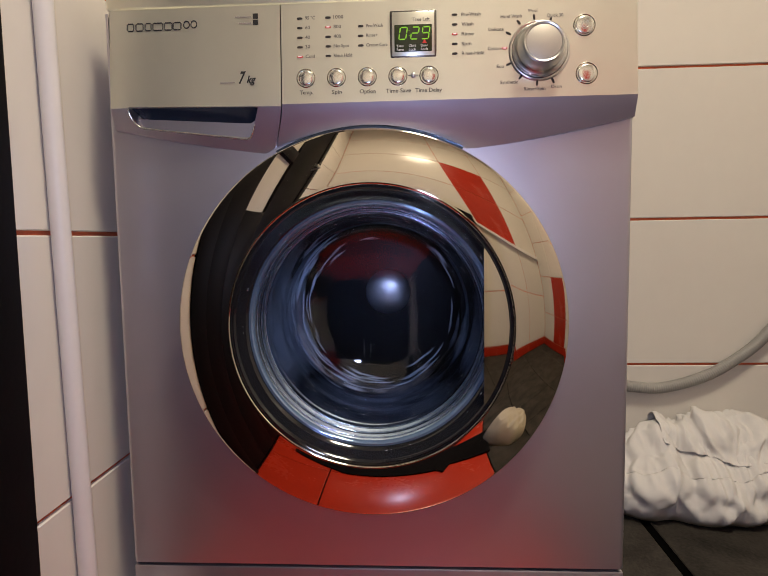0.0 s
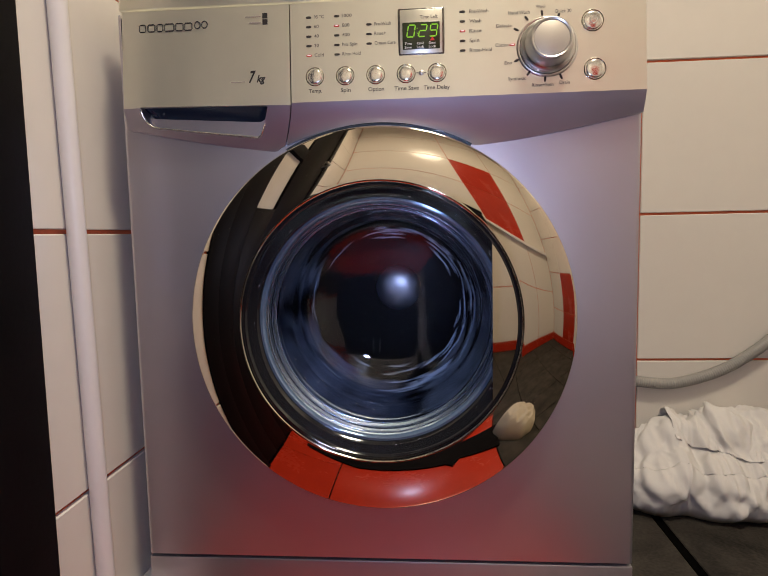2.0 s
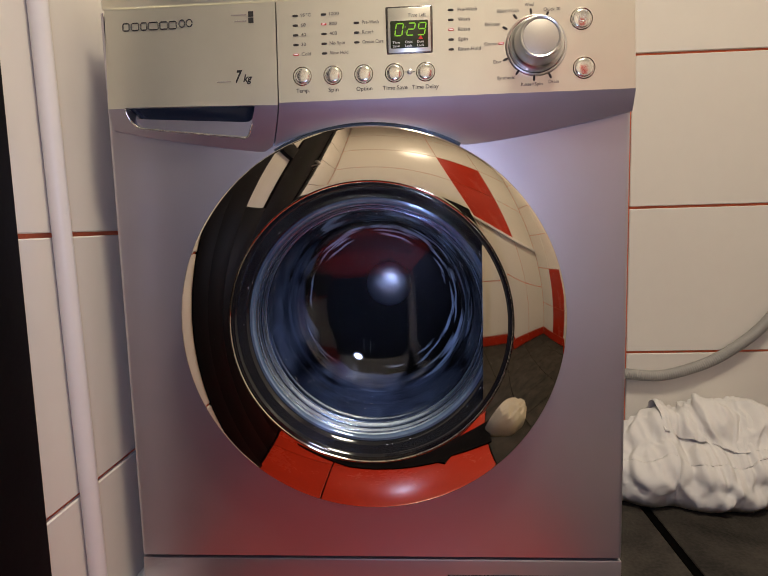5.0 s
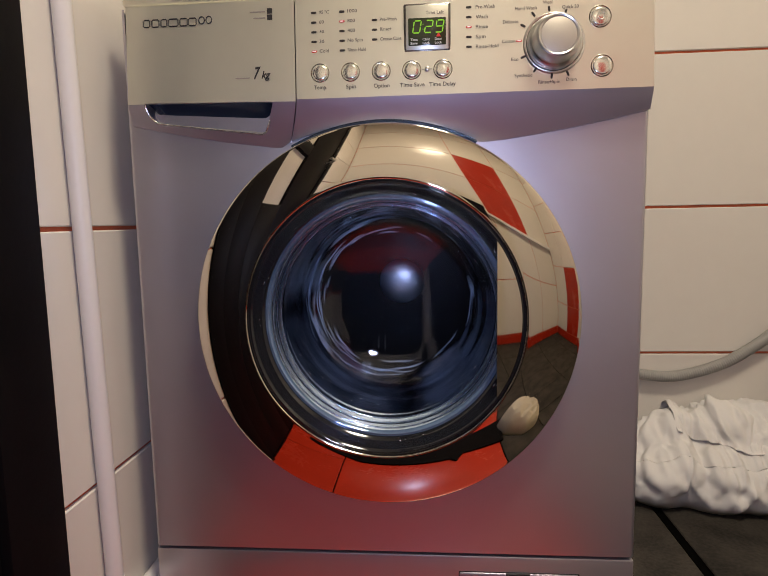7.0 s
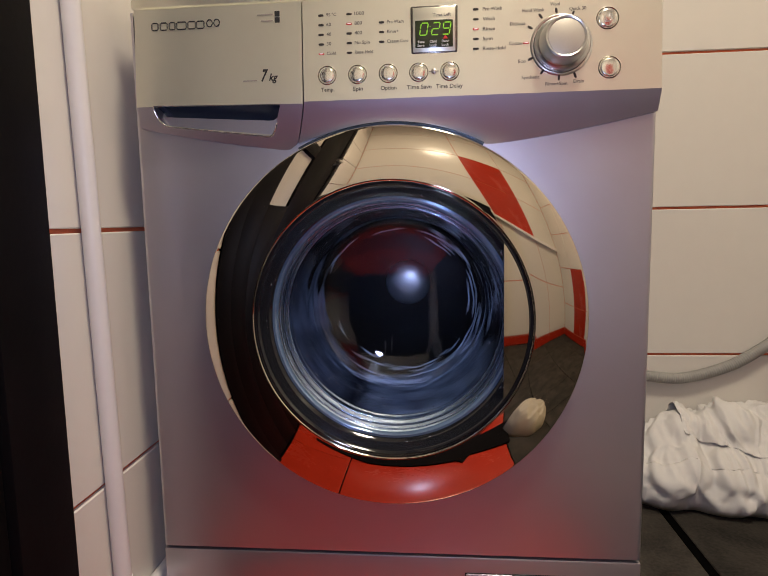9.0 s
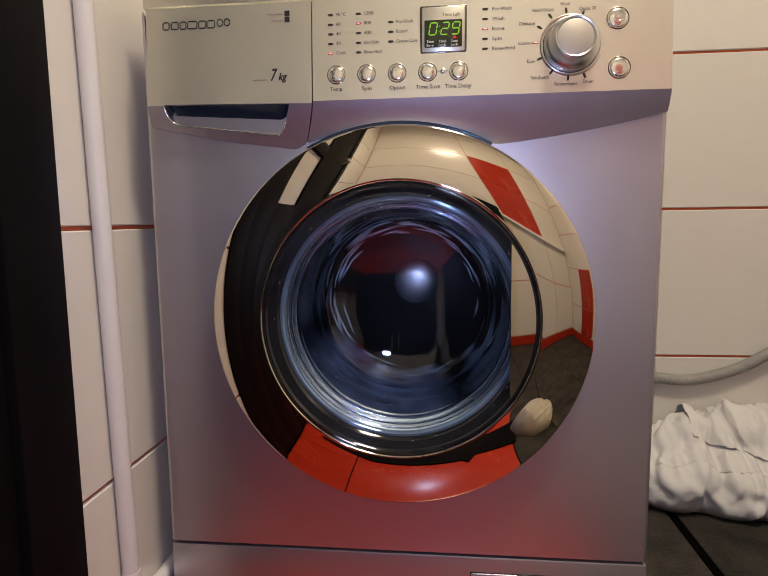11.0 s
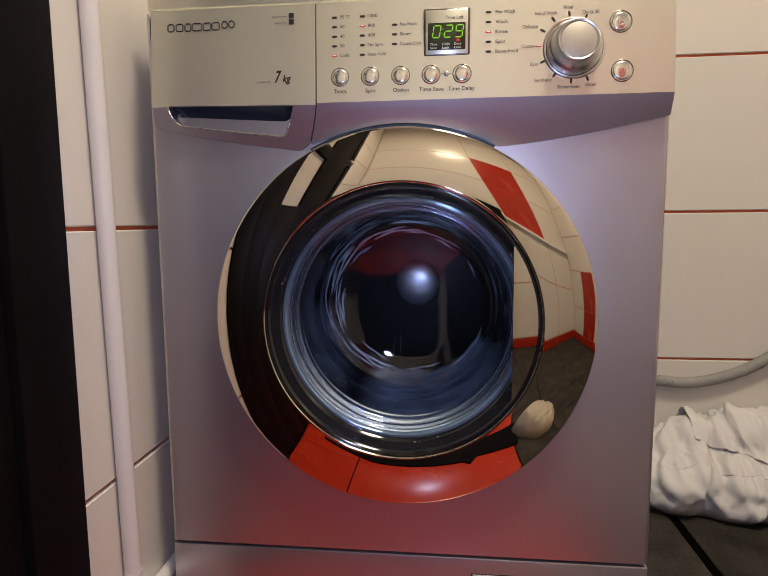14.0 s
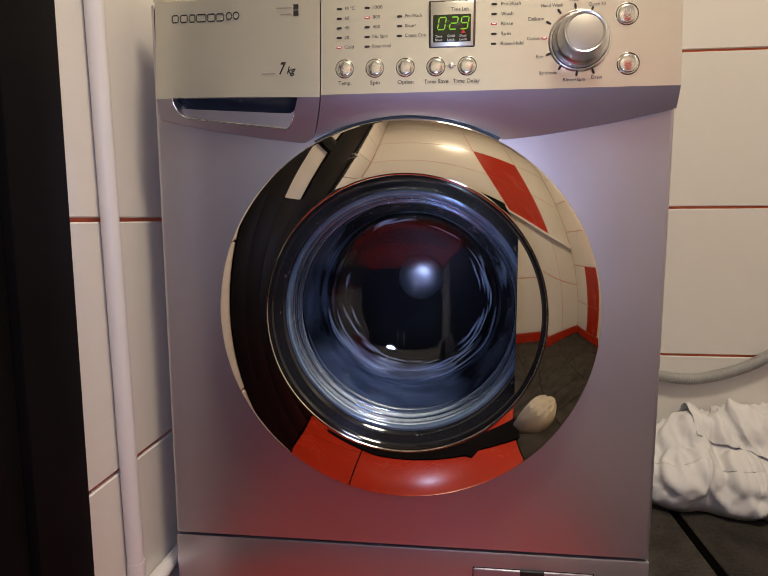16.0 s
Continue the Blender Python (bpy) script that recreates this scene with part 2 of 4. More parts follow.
wall_south = wall_piece("wall_south", (WEST - 0.12, EAST + 0.12, SOUTH - 0.12, SOUTH - 0.007, 0, TOP))

ceiling = new("ceiling", finish("ceiling", box(WEST - 0.12, EAST + 0.12, SOUTH - 0.12, NORTH + 0.12, TOP, TOP + 0.1), PAINT))
tagged(ceiling, "plain white painted ceiling", "ceiling", kind="structure")

floor = new("floor", finish("floor", box(WEST - 0.12, EAST + 0.12, SOUTH - 0.12, NORTH + 0.12, -0.1, -0.004), FGROUT))
tagged(floor, "dark slate tile floor with black joints and red tiles before the washing machine", "floor", kind="structure")

# the door in the west wall, beside the machine
door_1 = thing("door_1", "black stained wooden door with frosted glass panes, closed", "door", (WEST, -0.6, 0), kind="structure")


def rel(parent, bm):
    bmesh.ops.translate(bm, vec=-Vector(parent.location), verts=bm.verts)
    return bm


for y0, y1, z0, z1 in ((-0.215, -0.136, 0, 2.07), (-1.055, -0.985, 0, 2.07), (-0.985, -0.215, 2.0, 2.07)):
    part("door_frame", rel(door_1, box(-0.372, -0.332, y0, y1, z0, z1, 0.002)), WENGE, door_1)
for y0, y1, z0, z1 in ((-0.36, -0.218, 0.006, 1.996), (-0.982, -0.58, 0.006, 1.996), (-0.58, -0.36, 0.006, 0.69), (-0.58, -0.36, 1.50, 1.996), (-0.58, -0.36, 0.985, 1.07)):
    part("door_rail", rel(door_1, box(-0.378, -0.340, y0, y1, z0, z1, 0.002)), WENGE, door_1)
for z0, z1 in ((0.692, 0.983), (1.072, 1.498)):
    part("pane", rel(door_1, box(-0.365, -0.357, -0.579, -0.361, z0, z1)), FROST, door_1, "cream frosted glass pane")
part("door_handle", rel(door_1, tube([(-0.34, -0.94, 1.03), (-0.30, -0.94, 1.03), (-0.295, -0.93, 1.03), (-0.295, -0.83, 1.03)], 0.009)), SATIN, door_1, "satin metal lever handle")

# white ledge on the south wall, and an added low cabinet that darkens the reflections
trim = new("trim", finish("trim", box(0.42, EAST - 0.001, SOUTH + 0.001, SOUTH + 0.035, 0.715, 0.745, 0.004), PIPE))
tagged(trim, "narrow white ledge along the tiled wall", "ledge", kind="structure")
cabinet = thing("added_dark_cabinet", "low black cabinet added out of view to darken the reflections in the door", "cabinet", (0.08, -1.45, 0))
part("body", rel(cabinet, box(-0.325, 0.345, SOUTH + 0.004, -1.229, 0.0, 0.720, 0.004)), WENGE, cabinet)
part("top", rel(cabinet, box(-0.33, 0.35, SOUTH + 0.003, -1.206, 0.721, 0.740, 0.003)), WENGE, cabinet)
for x0, x1 in ((-0.322, 0.008), (0.012, 0.342)):
    part("cabinet_door", rel(cabinet, box(x0, x1, -1.228, -1.210, 0.02, 0.716, 0.003)), WENGE, cabinet)
for x in (-0.015, 0.035):
    part("cabinet_handle", rel(cabinet, tube([(x, -1.209, 0.53), (x, -1.185, 0.535), (x, -1.185, 0.63), (x, -1.209, 0.635)], 0.004, 8)), SATIN, cabinet)

# ceiling lamp
ceiling_lamp = thing("ceiling_lamp", "round opal glass lamp hanging below the ceiling, switched on", "lamp", (LAMP[0], LAMP[1], LAMP[2] + 0.07))
part("stem", tube([(0, 0, 0), (0, 0, TOP - LAMP[2] - 0.0705)], 0.012, 16), PIPE, ceiling_lamp)
_b = lathe([(0, 0), (0.15, 0), (0.15, 0.018), (0, 0.018)], 48)
bmesh.ops.rotate(_b, verts=_b.verts, cent=(0, 0, 0), matrix=Matrix.Rotation(radians(-90), 3, "X"))
part("base", _b, PIPE, ceiling_lamp, m=pose(0, 0, 0))
_b = lathe([(0.14, 0.018), (0.135, 0.03), (0.12, 0.045), (0.08, 0.055), (0, 0.058)], 48)
bmesh.ops.rotate(_b, verts=_b.verts, cent=(0, 0, 0), matrix=Matrix.Rotation(radians(-90), 3, "X"))
part("shade", _b, OPAL, ceiling_lamp, "glowing opal glass shade")

# white riser pipe and its low branch along the west wall
water_pipe = thing("water_pipe", "white plastic pipe running up the tiled wall with an elbow", "pipe", (-0.329, -0.062, 0.1))
part("riser", rel(water_pipe, tube([(-0.329, -0.0615, 0.125), (-0.329, -0.0700, 0.48), (-0.329, -0.0775, 0.80), (-0.329, -0.115, TOP)], 0.0100, 24)), PIPE, water_pipe)
_arc = [(-0.329, -0.0615 + 0.035 * (1 - math.cos(a)), 0.115 - 0.035 * math.sin(a)) for a in np.linspace(0, math.pi / 2, 9)]
part("elbow", rel(water_pipe, tube([(-0.329, -0.0615, 0.135)] + _arc + [(-0.329, 0.0, 0.080)], 0.0108, 24)), PIPE, water_pipe)
part("branch", rel(water_pipe, tube([(-0.329, -0.02, 0.080), (-0.329, 0.53, 0.080)], 0.0100, 24)), PIPE, water_pipe)
for z in (0.42 + 0.62, 1.9):
    part("clip", rel(water_pipe, box(-0.341, -0.332, -0.106, -0.076, z, z + 0.012, 0.002)), PIPE, water_pipe)

# ---- the washing machine ----
CX, CZ = 0.0024, 0.4435
washer = thing("washing_machine", "silver front-loading washing machine with a chrome porthole door, running", "washing machine", (0, 0, 0))
HW, WIDE = 0.3065, -0.0032


def front_plate():
    """The steel front with the round opening for the door."""
    bm = bmesh.new()
    z0, z1, hx, n = 0.1405, 0.69, HW - 0.005, 128
    hr = hx + WIDE
    loops = []
    for k in range(n):
        a = 2 * math.pi * k / n
        c, s = math.cos(a), math.sin(a)
        t = min(x for x in ((hr - CX) / c if c > 1e-9 else 9, (-hx - CX) / c if c < -1e-9 else 9, (z1 - CZ) / s if s > 1e-9 else 9, (z0 - CZ) / s if s < -1e-9 else 9))
        loops.append([(0.205, 0.03), (0.205, 0.004), (0.209, 0.0), (0.22, 0.0), (0.225 + (t - 0.225) * 0.5, 0.0), (t, 0.0), (t, 0.02)])
    rows = [[bm.verts.new((CX + r * math.cos(2 * math.pi * k / n), y, CZ + r * math.sin(2 * math.pi * k / n))) for r, y in loops[k]] for k in range(n)]
    for sx in (-1, 1):
        for zz in (z0, z1):
            ex = hr if sx > 0 else -hx
            k = min(range(n), key=lambda i: (rows[i][5].co - Vector((ex, 0, zz))).length)
            for j in (5, 6):
                rows[k][j].co.x, rows[k][j].co.z = ex, zz
    for k in range(n):
        a, b = rows[k], rows[(k + 1) % n]
        for i in range(6):
            bm.faces.new((a[i], a[i + 1], b[i + 1], b[i]))
    bmesh.ops.recalc_face_normals(bm, faces=bm.faces)
    return bm


def rounded_side(sx, z0, z1):
    """A side sheet that turns round the front corner."""
    bm = bmesh.new()
    prof = [(HW - 0.0051, 0.0)] + [(HW - 0.005 + 0.005 * math.sin(a), 0.005 - 0.005 * math.cos(a)) for a in np.linspace(0.2, math.pi / 2, 7)] + [(HW, 0.5), (HW - 0.02, 0.5), (HW - 0.02, 0.03)]
    zs = [z0, z0 + 0.002, z1 - 0.002, z1]
    cols = [[bm.verts.new((sx * x + (WIDE if sx > 0 else 0), y, z)) for z in zs] for x, y in prof]
    for a, b in zip(cols, cols[1:]):
        for i in range(3):
            bm.faces.new((a[i], b[i], b[i + 1], a[i + 1]))
    bmesh.ops.recalc_face_normals(bm, faces=bm.faces)
    return bm


part("front_panel", front_plate(), SILVER, washer, "silver painted steel front", smooth=30)
for sx in (-1, 1):
    part("side_panel", rounded_side(sx, 0.1405, 0.812), SILVER, washer)
# dark strip behind the plinth seam, standing for the shade in it
part("inner_frame", box(-HW + 0.004, HW - 0.008, 0.008, 0.03, 0.128, 0.148), SEAM, washer)
part("back_panel", box(-HW + 0.02, HW - 0.02, 0.49, 0.5, 0.03, 0.82), SILVER, washer)
part("worktop", box(-0.302, 0.302, -0.004, 0.505, 0.8135, 0.846, 0.004, 3), PANEL, washer)
kick = part("kick_panel", box(-HW, HW + WIDE, 0.0, 0.03, 0.018, 0.1365, 0.0025), SILVER, washer, "silver plastic plinth panel")
for sx in (-1, 1):
    part("plinth_side", box(*sorted((sx * HW + (WIDE if sx > 0 else 0), sx * (HW - 0.024))), 0.031, 0.5, 0.018, 0.138, 0.002), SILVER, washer)
part("filter_hatch", box(0.089, 0.237, -0.003, 0.006, 0.030, 0.1155, 0.0025), SILVER, kick, "square drain filter hatch")
# dark sheet round the hatch, standing for the shade in its gap
part("hatch_gap", box(0.0883, 0.2377, -0.0004, 0.004, 0.0292, 0.1163), SEAM, kick)
part("hatch_grip", box(0.147, 0.177, -0.0045, 0.004, 0.1095, 0.1163, 0.0015), BLACK, kick)
for x in (-0.25, 0.25):
    for y in (0.06, 0.44):
        part("foot", rel(washer, box(x - 0.02, x + 0.02, y - 0.02, y + 0.02, 0.0, 0.02, 0.004)), BLACK, washer)


# control fascia: face above, turned-under strip below, arched over the door
def fascia_y(z):
    if z >= 0.699:
        return -0.0220 + 0.0090 * (z - 0.699) / 0.116
    return -0.0220 + 0.0215 * ((0.699 - z) / 0.051) ** 1.05


ARCH = 0.2322


def lower_edge(x):
    d = x - CX
    if abs(d) < 0.112:
        return CZ + math.sqrt(ARCH ** 2 - d * d) if abs(d) > 0.0 else CZ + ARCH
    u = min(1.0, (abs(d) - 0.112) / 0.19)
    return 0.6475 + 0.030 * u ** 1.35


def sheet(bm, xs, lo, hi, rows):
    """A skin between two curves over x, on the fascia's profile."""
    cols = []
    for x in xs:
        a, b = lo(x), hi(x)
        zs = [a + (b - a) * i / rows for i in range(rows + 1)]
        if a < 0.694 and b > 0.75:
            low = 5
            zs = [a + (0.699 - a) * i / low for i in range(low)] + [0.699 + (b - 0.699) * i / (rows - low) for i in range(rows - low + 1)]
        cols.append([bm.verts.new((x, fascia_y(z), z)) for z in zs])
    for p, q in zip(cols, cols[1:]):
        for i in range(rows):
            bm.faces.new((p[i], q[i], q[i + 1], p[i + 1]))
    return bm


def thicken(bm, back=0.012):
    """Draws the open border of a skin back, so that it has edges."""
    bmesh.ops.remove_doubles(bm, verts=bm.verts, dist=0.00002)
    rim = [e for e in bm.edges if len(e.link_faces) == 1]
    got = bmesh.ops.extrude_edge_only(bm, edges=rim)["geom"]
    for v in got:
        if isinstance(v, bmesh.types.BMVert):
            v.co.y = back
    bmesh.ops.recalc_face_normals(bm, faces=bm.faces)
    cen = sum((f.normal.y for f in bm.faces if abs(f.normal.y) > 0.9), 0.0)
    if cen > 0:
        bmesh.ops.reverse_faces(bm, faces=bm.faces)
    return bm


def split_x(z):
    """The slanting joint between the drawer and the fascia."""
    return -0.0955 if z > 0.699 else -0.0955 - 0.0145 * ((0.699 - z) / 0.05) ** 1.3


def skew(bm, side):
    """Bends the edge at the joint to its slant."""
    for v in bm.verts:
        w = 1 - min(1.0, abs(v.co.x + 0.0955) / 0.05)
        if w > 0 and v.co.z < 0.699:
            v.co.x += (split_x(v.co.z) + 0.0955) * w
    return bm


XR = [-0.0948] + list(np.linspace(-0.09, 0.116, 42)) + list(np.linspace(0.12, 0.297, 20)) + [0.3015, 0.3032]
_b = sheet(bmesh.new(), XR, lower_edge, lambda x: 0.8118, 16)
for v in _b.verts:
    if v.co.x > 0.302:
        v.co.y += 0.004
fascia = part("control_panel", thicken(skew(_b, 1)), PANEL, washer, "champagne silver control panel with buttons and a dial", smooth=12)
# dark sheet behind the drawer joint, standing for the shade in it
part("panel_backing", box(-0.29, 0.29, 0.0125, 0.03, 0.70, 0.815), SEAM, washer)

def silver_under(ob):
    """Assigns SILVER to the turned-under strip below the fold."""
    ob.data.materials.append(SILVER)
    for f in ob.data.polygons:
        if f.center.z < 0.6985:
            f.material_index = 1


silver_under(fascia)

# added strip under the arch over the door, its blue reflection put into the colour
_b = bmesh.new()
_cols = []
for a in np.linspace(radians(62.0), radians(118.0), 40):
    _cols.append([_b.verts.new((CX + rr * math.cos(a), yy, CZ + rr * math.sin(a))) for rr, yy in ((0.2200, -0.0005), (0.2255, -0.001), (0.2290, -0.004), (0.2312, -0.0078), (0.2321, -0.0115))])
for p, q in zip(_cols, _cols[1:]):
    for i in range(4):
        _b.faces.new((p[i], q[i], q[i + 1], p[i + 1]))
bmesh.ops.recalc_face_normals(_b, faces=_b.faces)
part("arch_lining", _b, ARCHSHEEN, fascia, "added strip under the arch over the door, coloured as its blue reflection")

# detergent drawer with its grip
PK = dict(x0=-0.2755, x1=-0.1235)


def pocket_top(x):
    return 0.7005 - 0.003 * (x - PK["x0"]) / 0.152


def pocket_low(x):
    u = (x - PK["x0"]) / (PK["x1"] - PK["x0"])
    z = 0.6795 - 0.0185 * u
    if u < 0.10:
        z += 0.020 * (1 - math.sqrt(max(0.0, 1 - (1 - u / 0.10) ** 2)))
    if u > 0.90:
        z += 0.034 * (u - 0.90) / 0.10 * (0.4 + 0.6 * (u - 0.9) / 0.1)
    return z


_b = bmesh.new()
XL = [-0.2966, -0.2956] + list(np.linspace(-0.293, PK["x0"], 5))
XP = list(PK["x0"] + 0.152 * (0.5 - 0.5 * np.cos(np.linspace(0, math.pi, 33))))
XQ = list(np.linspace(PK["x1"], -0.0962, 6))


def both(xs, cut):
    if cut:
        sheet(_b, xs, lower_edge, pocket_low, 4)
        sheet(_b, xs, pocket_top, lambda x: 0.8118, 10)
    else:
        for lo, hi, r in ((lower_edge, pocket_low, 4), (pocket_low, pocket_top, 3), (pocket_top, lambda x: 0.8118, 10)):
            sheet(_b, xs, lo, hi, r)


_keep_low = pocket_low


def pocket_low(x):
    return _keep_low(min(max(x, PK["x0"]), PK["x1"]))


both(XL, False)
both(XP, True)
both(XQ, False)
for v in _b.verts:
    if v.co.x < -0.2961:
        v.co.y += 0.004
drawer = part("detergent_drawer", thicken(skew(_b, -1)), PANEL, washer, "champagne silver detergent drawer, pushed in", smooth=12)
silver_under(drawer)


def recess(a0, a1, y_of):
    """One face of the scooped grip, between two shares of its height."""
    bm = bmesh.new()
    cols = []
    for x in np.linspace(PK["x0"] - 0.002, PK["x1"] + 0.002, 30):
        lo, hi = _keep_low(min(max(x, PK["x0"]), PK["x1"])) - 0.001, pocket_top(x) + 0.001
        cols.append([bm.verts.new((x, y_of(k / 9), lo + (hi - lo) * (a0 + (a1 - a0) * k / 9))) for k in range(10)])
    for p, q in zip(cols, cols[1:]):
        for i in range(9):
            bm.faces.new((p[i], q[i], q[i + 1], p[i + 1]))
    bmesh.ops.recalc_face_normals(bm, faces=bm.faces)
    return bm


part("grip_floor", recess(0.0, 0.45, lambda u: -0.002 + 0.007 * u), GRIPFLOOR, drawer, "bright scooped floor of the handle recess")
# upper part of the recess, painted dark blue for what it mirrors
part("grip_back", recess(0.45, 1.0, lambda u: 0.005 - 0.023 * u), GRIPBACK, drawer, "back of the handle recess with its dark blue reflection in the colour")
_rim = [(x, fascia_y(pocket_low(x)) - 0.0006, pocket_low(x)) for x in XP[1:-4]]
_rim = [(PK["x0"] + 0.0002, fascia_y(0.6990), 0.6990)] + _rim
part("grip_edge", tube(_rim, 0.0009, 8), CAP, drawer, "bright rounded lip of the handle recess")


def word(text, x, z, width, height, mat=GREYINK, parent=fascia, left=False, shear=0.0, y=None, name="lettering"):
    ob = new(name, word_mesh(text, width, height, mat, shear, 0.028 if shear else 0.010))
    ob.parent = parent
    yy = fascia_y(z) - 0.0005 if y is None else y
    ob.matrix_basis = pose(x + (width / 2 if left else 0), yy, z, -4.4 if y is None and z > 0.699 else 0)
    return ob


def bar(x, z, w, h, mat, parent, name="printed_bar", lift=0.0007):
    y = fascia_y(z)
    return part(name, box(x - w / 2, x + w / 2, y - lift, y + 0.0006, z - h / 2, z + h / 2), mat, parent, smooth=None)


# drawer print: the maker's mark as plain strokes, capacity, two small squares
def stroke(points, parent, mat=INK, r=0.00075, name="mark_stroke"):
    pts = [Vector((x, fascia_y(z) - 0.0002, z)) for x, z in points]
    return part(name, tube(pts, r, 6), mat, parent)


def oval(x, z, rx, rz, a0=0, a1=360, n=18):
    return [(x + rx * math.cos(radians(a)), z + rz * math.sin(radians(a))) for a in np.linspace(a0, a1, n)]


_mz = 0.7915


def outline(x0, x1, z0, z1):
    """A plain rounded outline standing for one character of the maker's mark."""
    c = 0.0012
    stroke([(x0 + c, z0), (x1 - c, z0), (x1, z0 + c), (x1, z1 - c), (x1 - c, z1), (x0 + c, z1), (x0, z1 - c), (x0, z0 + c), (x0 + c, z0)], drawer)


for k, w in enumerate((0.0075, 0.0085, 0.0070, 0.0115, 0.0090, 0.0090)):
    x0 = (-0.2742, -0.2640, -0.2530, -0.2440, -0.2305, -0.2200)[k]
    outline(x0, x0 + w, _mz - 0.0040, _mz + 0.0042)
stroke(oval(-0.2045, _mz + 0.0012, 0.0034, 0.0040), drawer)
stroke(oval(-0.1960, _mz + 0.0014, 0.0034, 0.0040), drawer)
word("7", -0.1402, 0.7305, 0.0085, 0.0135, INK, drawer, shear=0.35)
word("kg", -0.1300, 0.7282, 0.0105, 0.0082, INK, drawer, shear=0.3)
bar(-0.1575, 0.7250, 0.0165, 0.0011, FAINTINK, drawer)
for z in (0.7995, 0.7925):
    bar(-0.1243, z, 0.0058, 0.0058, INK, drawer, "printed_square")
    bar(-0.1385 + (0.7995 - z) * 0.3, z - 0.0004, 0.0180 - (0.7995 - z) * 0.6, 0.0011, FAINTINK, drawer)
    stroke([(-0.1258, z + 0.0002), (-0.1246, z - 0.0012), (-0.1228, z + 0.0014)], drawer, WHITEINK, 0.0003)


# indicator lamps
def indicator(x, z, lit=False, turn=0.0):
    y = fascia_y(z)
    w, h = 0.0062, 0.0026
    bm = bmesh.new()
    ring = [bm.verts.new((math.copysign(min(abs(w / 2 * math.cos(a) * 1.35), w / 2), math.cos(a)), 0, h / 2 * math.sin(a))) for a in np.linspace(0, 2 * math.pi, 16, endpoint=False)]
    f = bm.faces.new(ring)
    got = bmesh.ops.extrude_face_region(bm, geom=[f])["geom"]
    for v in got:
        if isinstance(v, bmesh.types.BMVert):
            v.co = Vector((v.co.x * 0.86, -0.0008, v.co.z * 0.8))
    bmesh.ops.recalc_face_normals(bm, faces=bm.faces)
    ob = part("indicator_lamp", bm, LEDRED if lit else LEDOFF, fascia, "lit red indicator window" if lit else "dark unlit indicator window", m=pose(x, y - 0.0001, z, 0, turn, 0))
    if lit:
        core = part("glowing_core", box(-0.0019, 0.0019, -0.0011, -0.0004, -0.0005, 0.0005, 0.0002, 1), LEDLIT, fascia, m=pose(x, y - 0.0001, z, 0, turn, 0))
    return ob


for x, names, z0, lit in ((-0.0735, (("95 \u00b0C", 0.0115), ("60", 0.0054), ("40", 0.0054), ("30", 0.0054), ("Cold", 0.0107)), 0.7950, 4),
                          (-0.0412, (("1000", 0.0112), ("800", 0.0086), ("400", 0.0086), ("No Spin", 0.0172), ("Rinse Hold", 0.0208)), 0.7950, 1),
                          (-0.0042, (("Pre-Wash", 0.0188), ("Rinse+", 0.0128), ("Crease Care", 0.0238)), 0.7840, -1)):
    for i, (text, w) in enumerate(names):
        z = z0 - 0.0108 * i
        indicator(x, z, i == lit)
        word(text, x + 0.0063, z + 0.0003, w, 0.0037, left=True)
for i, (text, w) in enumerate((("Pre-Wash", 0.0212), ("Wash", 0.0133), ("Rinse", 0.0134), ("Spin", 0.0108), ("Rinse-Hold", 0.0248))):
    z = 0.7930 - 0.0108 * i
    indicator(0.1013, z, i == 2)
    word(text, 0.1090, z, w, 0.0039, left=True)


# push buttons
def push_button(x, z, r=0.0098):
    y = fascia_y(z)
    ring = part("push_button", lathe([(r + 0.0010, 0.002), (r + 0.0010, -0.0003), (r + 0.0005, -0.0008), (r - 0.0002, -0.0002), (r - 0.0004, 0.003)], 40), BUTTONRING, fascia, "round chrome push button", m=pose(x, y, z, -4.4))
    prof = [(r - 0.0011, 0.003), (r - 0.0011, -0.0006), (r - 0.0014, -0.0012)] + [((r - 0.0016) * math.cos(a), -0.0013 - 0.0012 * math.sin(a)) for a in np.linspace(0.10, math.pi / 2, 9)]
    # dark ring standing for the shade between cap and ring
    part("button_gap", lathe([(r + 0.0001, 0.0002), (r - 0.0016, 0.0002)], 40), SEAM, fascia, m=pose(x, y, z, -4.4))
    part("button_cap", lathe(prof, 40), CAP, fascia, m=pose(x, y, z, -4.4))
    return ring


for x, text, w in ((-0.0672, "Temp.", 0.0152), (-0.0323, "Spin", 0.0115), (0.0027, "Option", 0.0180), (0.0373, "Time Save", 0.0280), (0.0722, "Time Delay", 0.0298)):
    push_button(x, 0.7275 - 0.012 * (x + 0.067) / 0.14 * 0.08)
    word(text, x + (0.0004 if x < 0.05 else -0.0006), 0.7115 - 0.0012 * (x + 0.067) / 0.14, w, 0.0045, BUTTONINK)
part("lock_dot", lathe([(0.0030, 0.001), (0.0030, -0.0008), (0.0020, -0.0016), (0, -0.0018)], 24), SATIN, fascia, m=pose(0.0546, fascia_y(0.727), 0.7272))
for x in (0.0502, 0.0590):
    bar(x, 0.7272, 0.0026, 0.0005, GREYINK, fascia)
for z in (0.7765, 0.7235):
    push_button(0.2440 + (0.7765 - z) * 0.04, z, 0.0112)
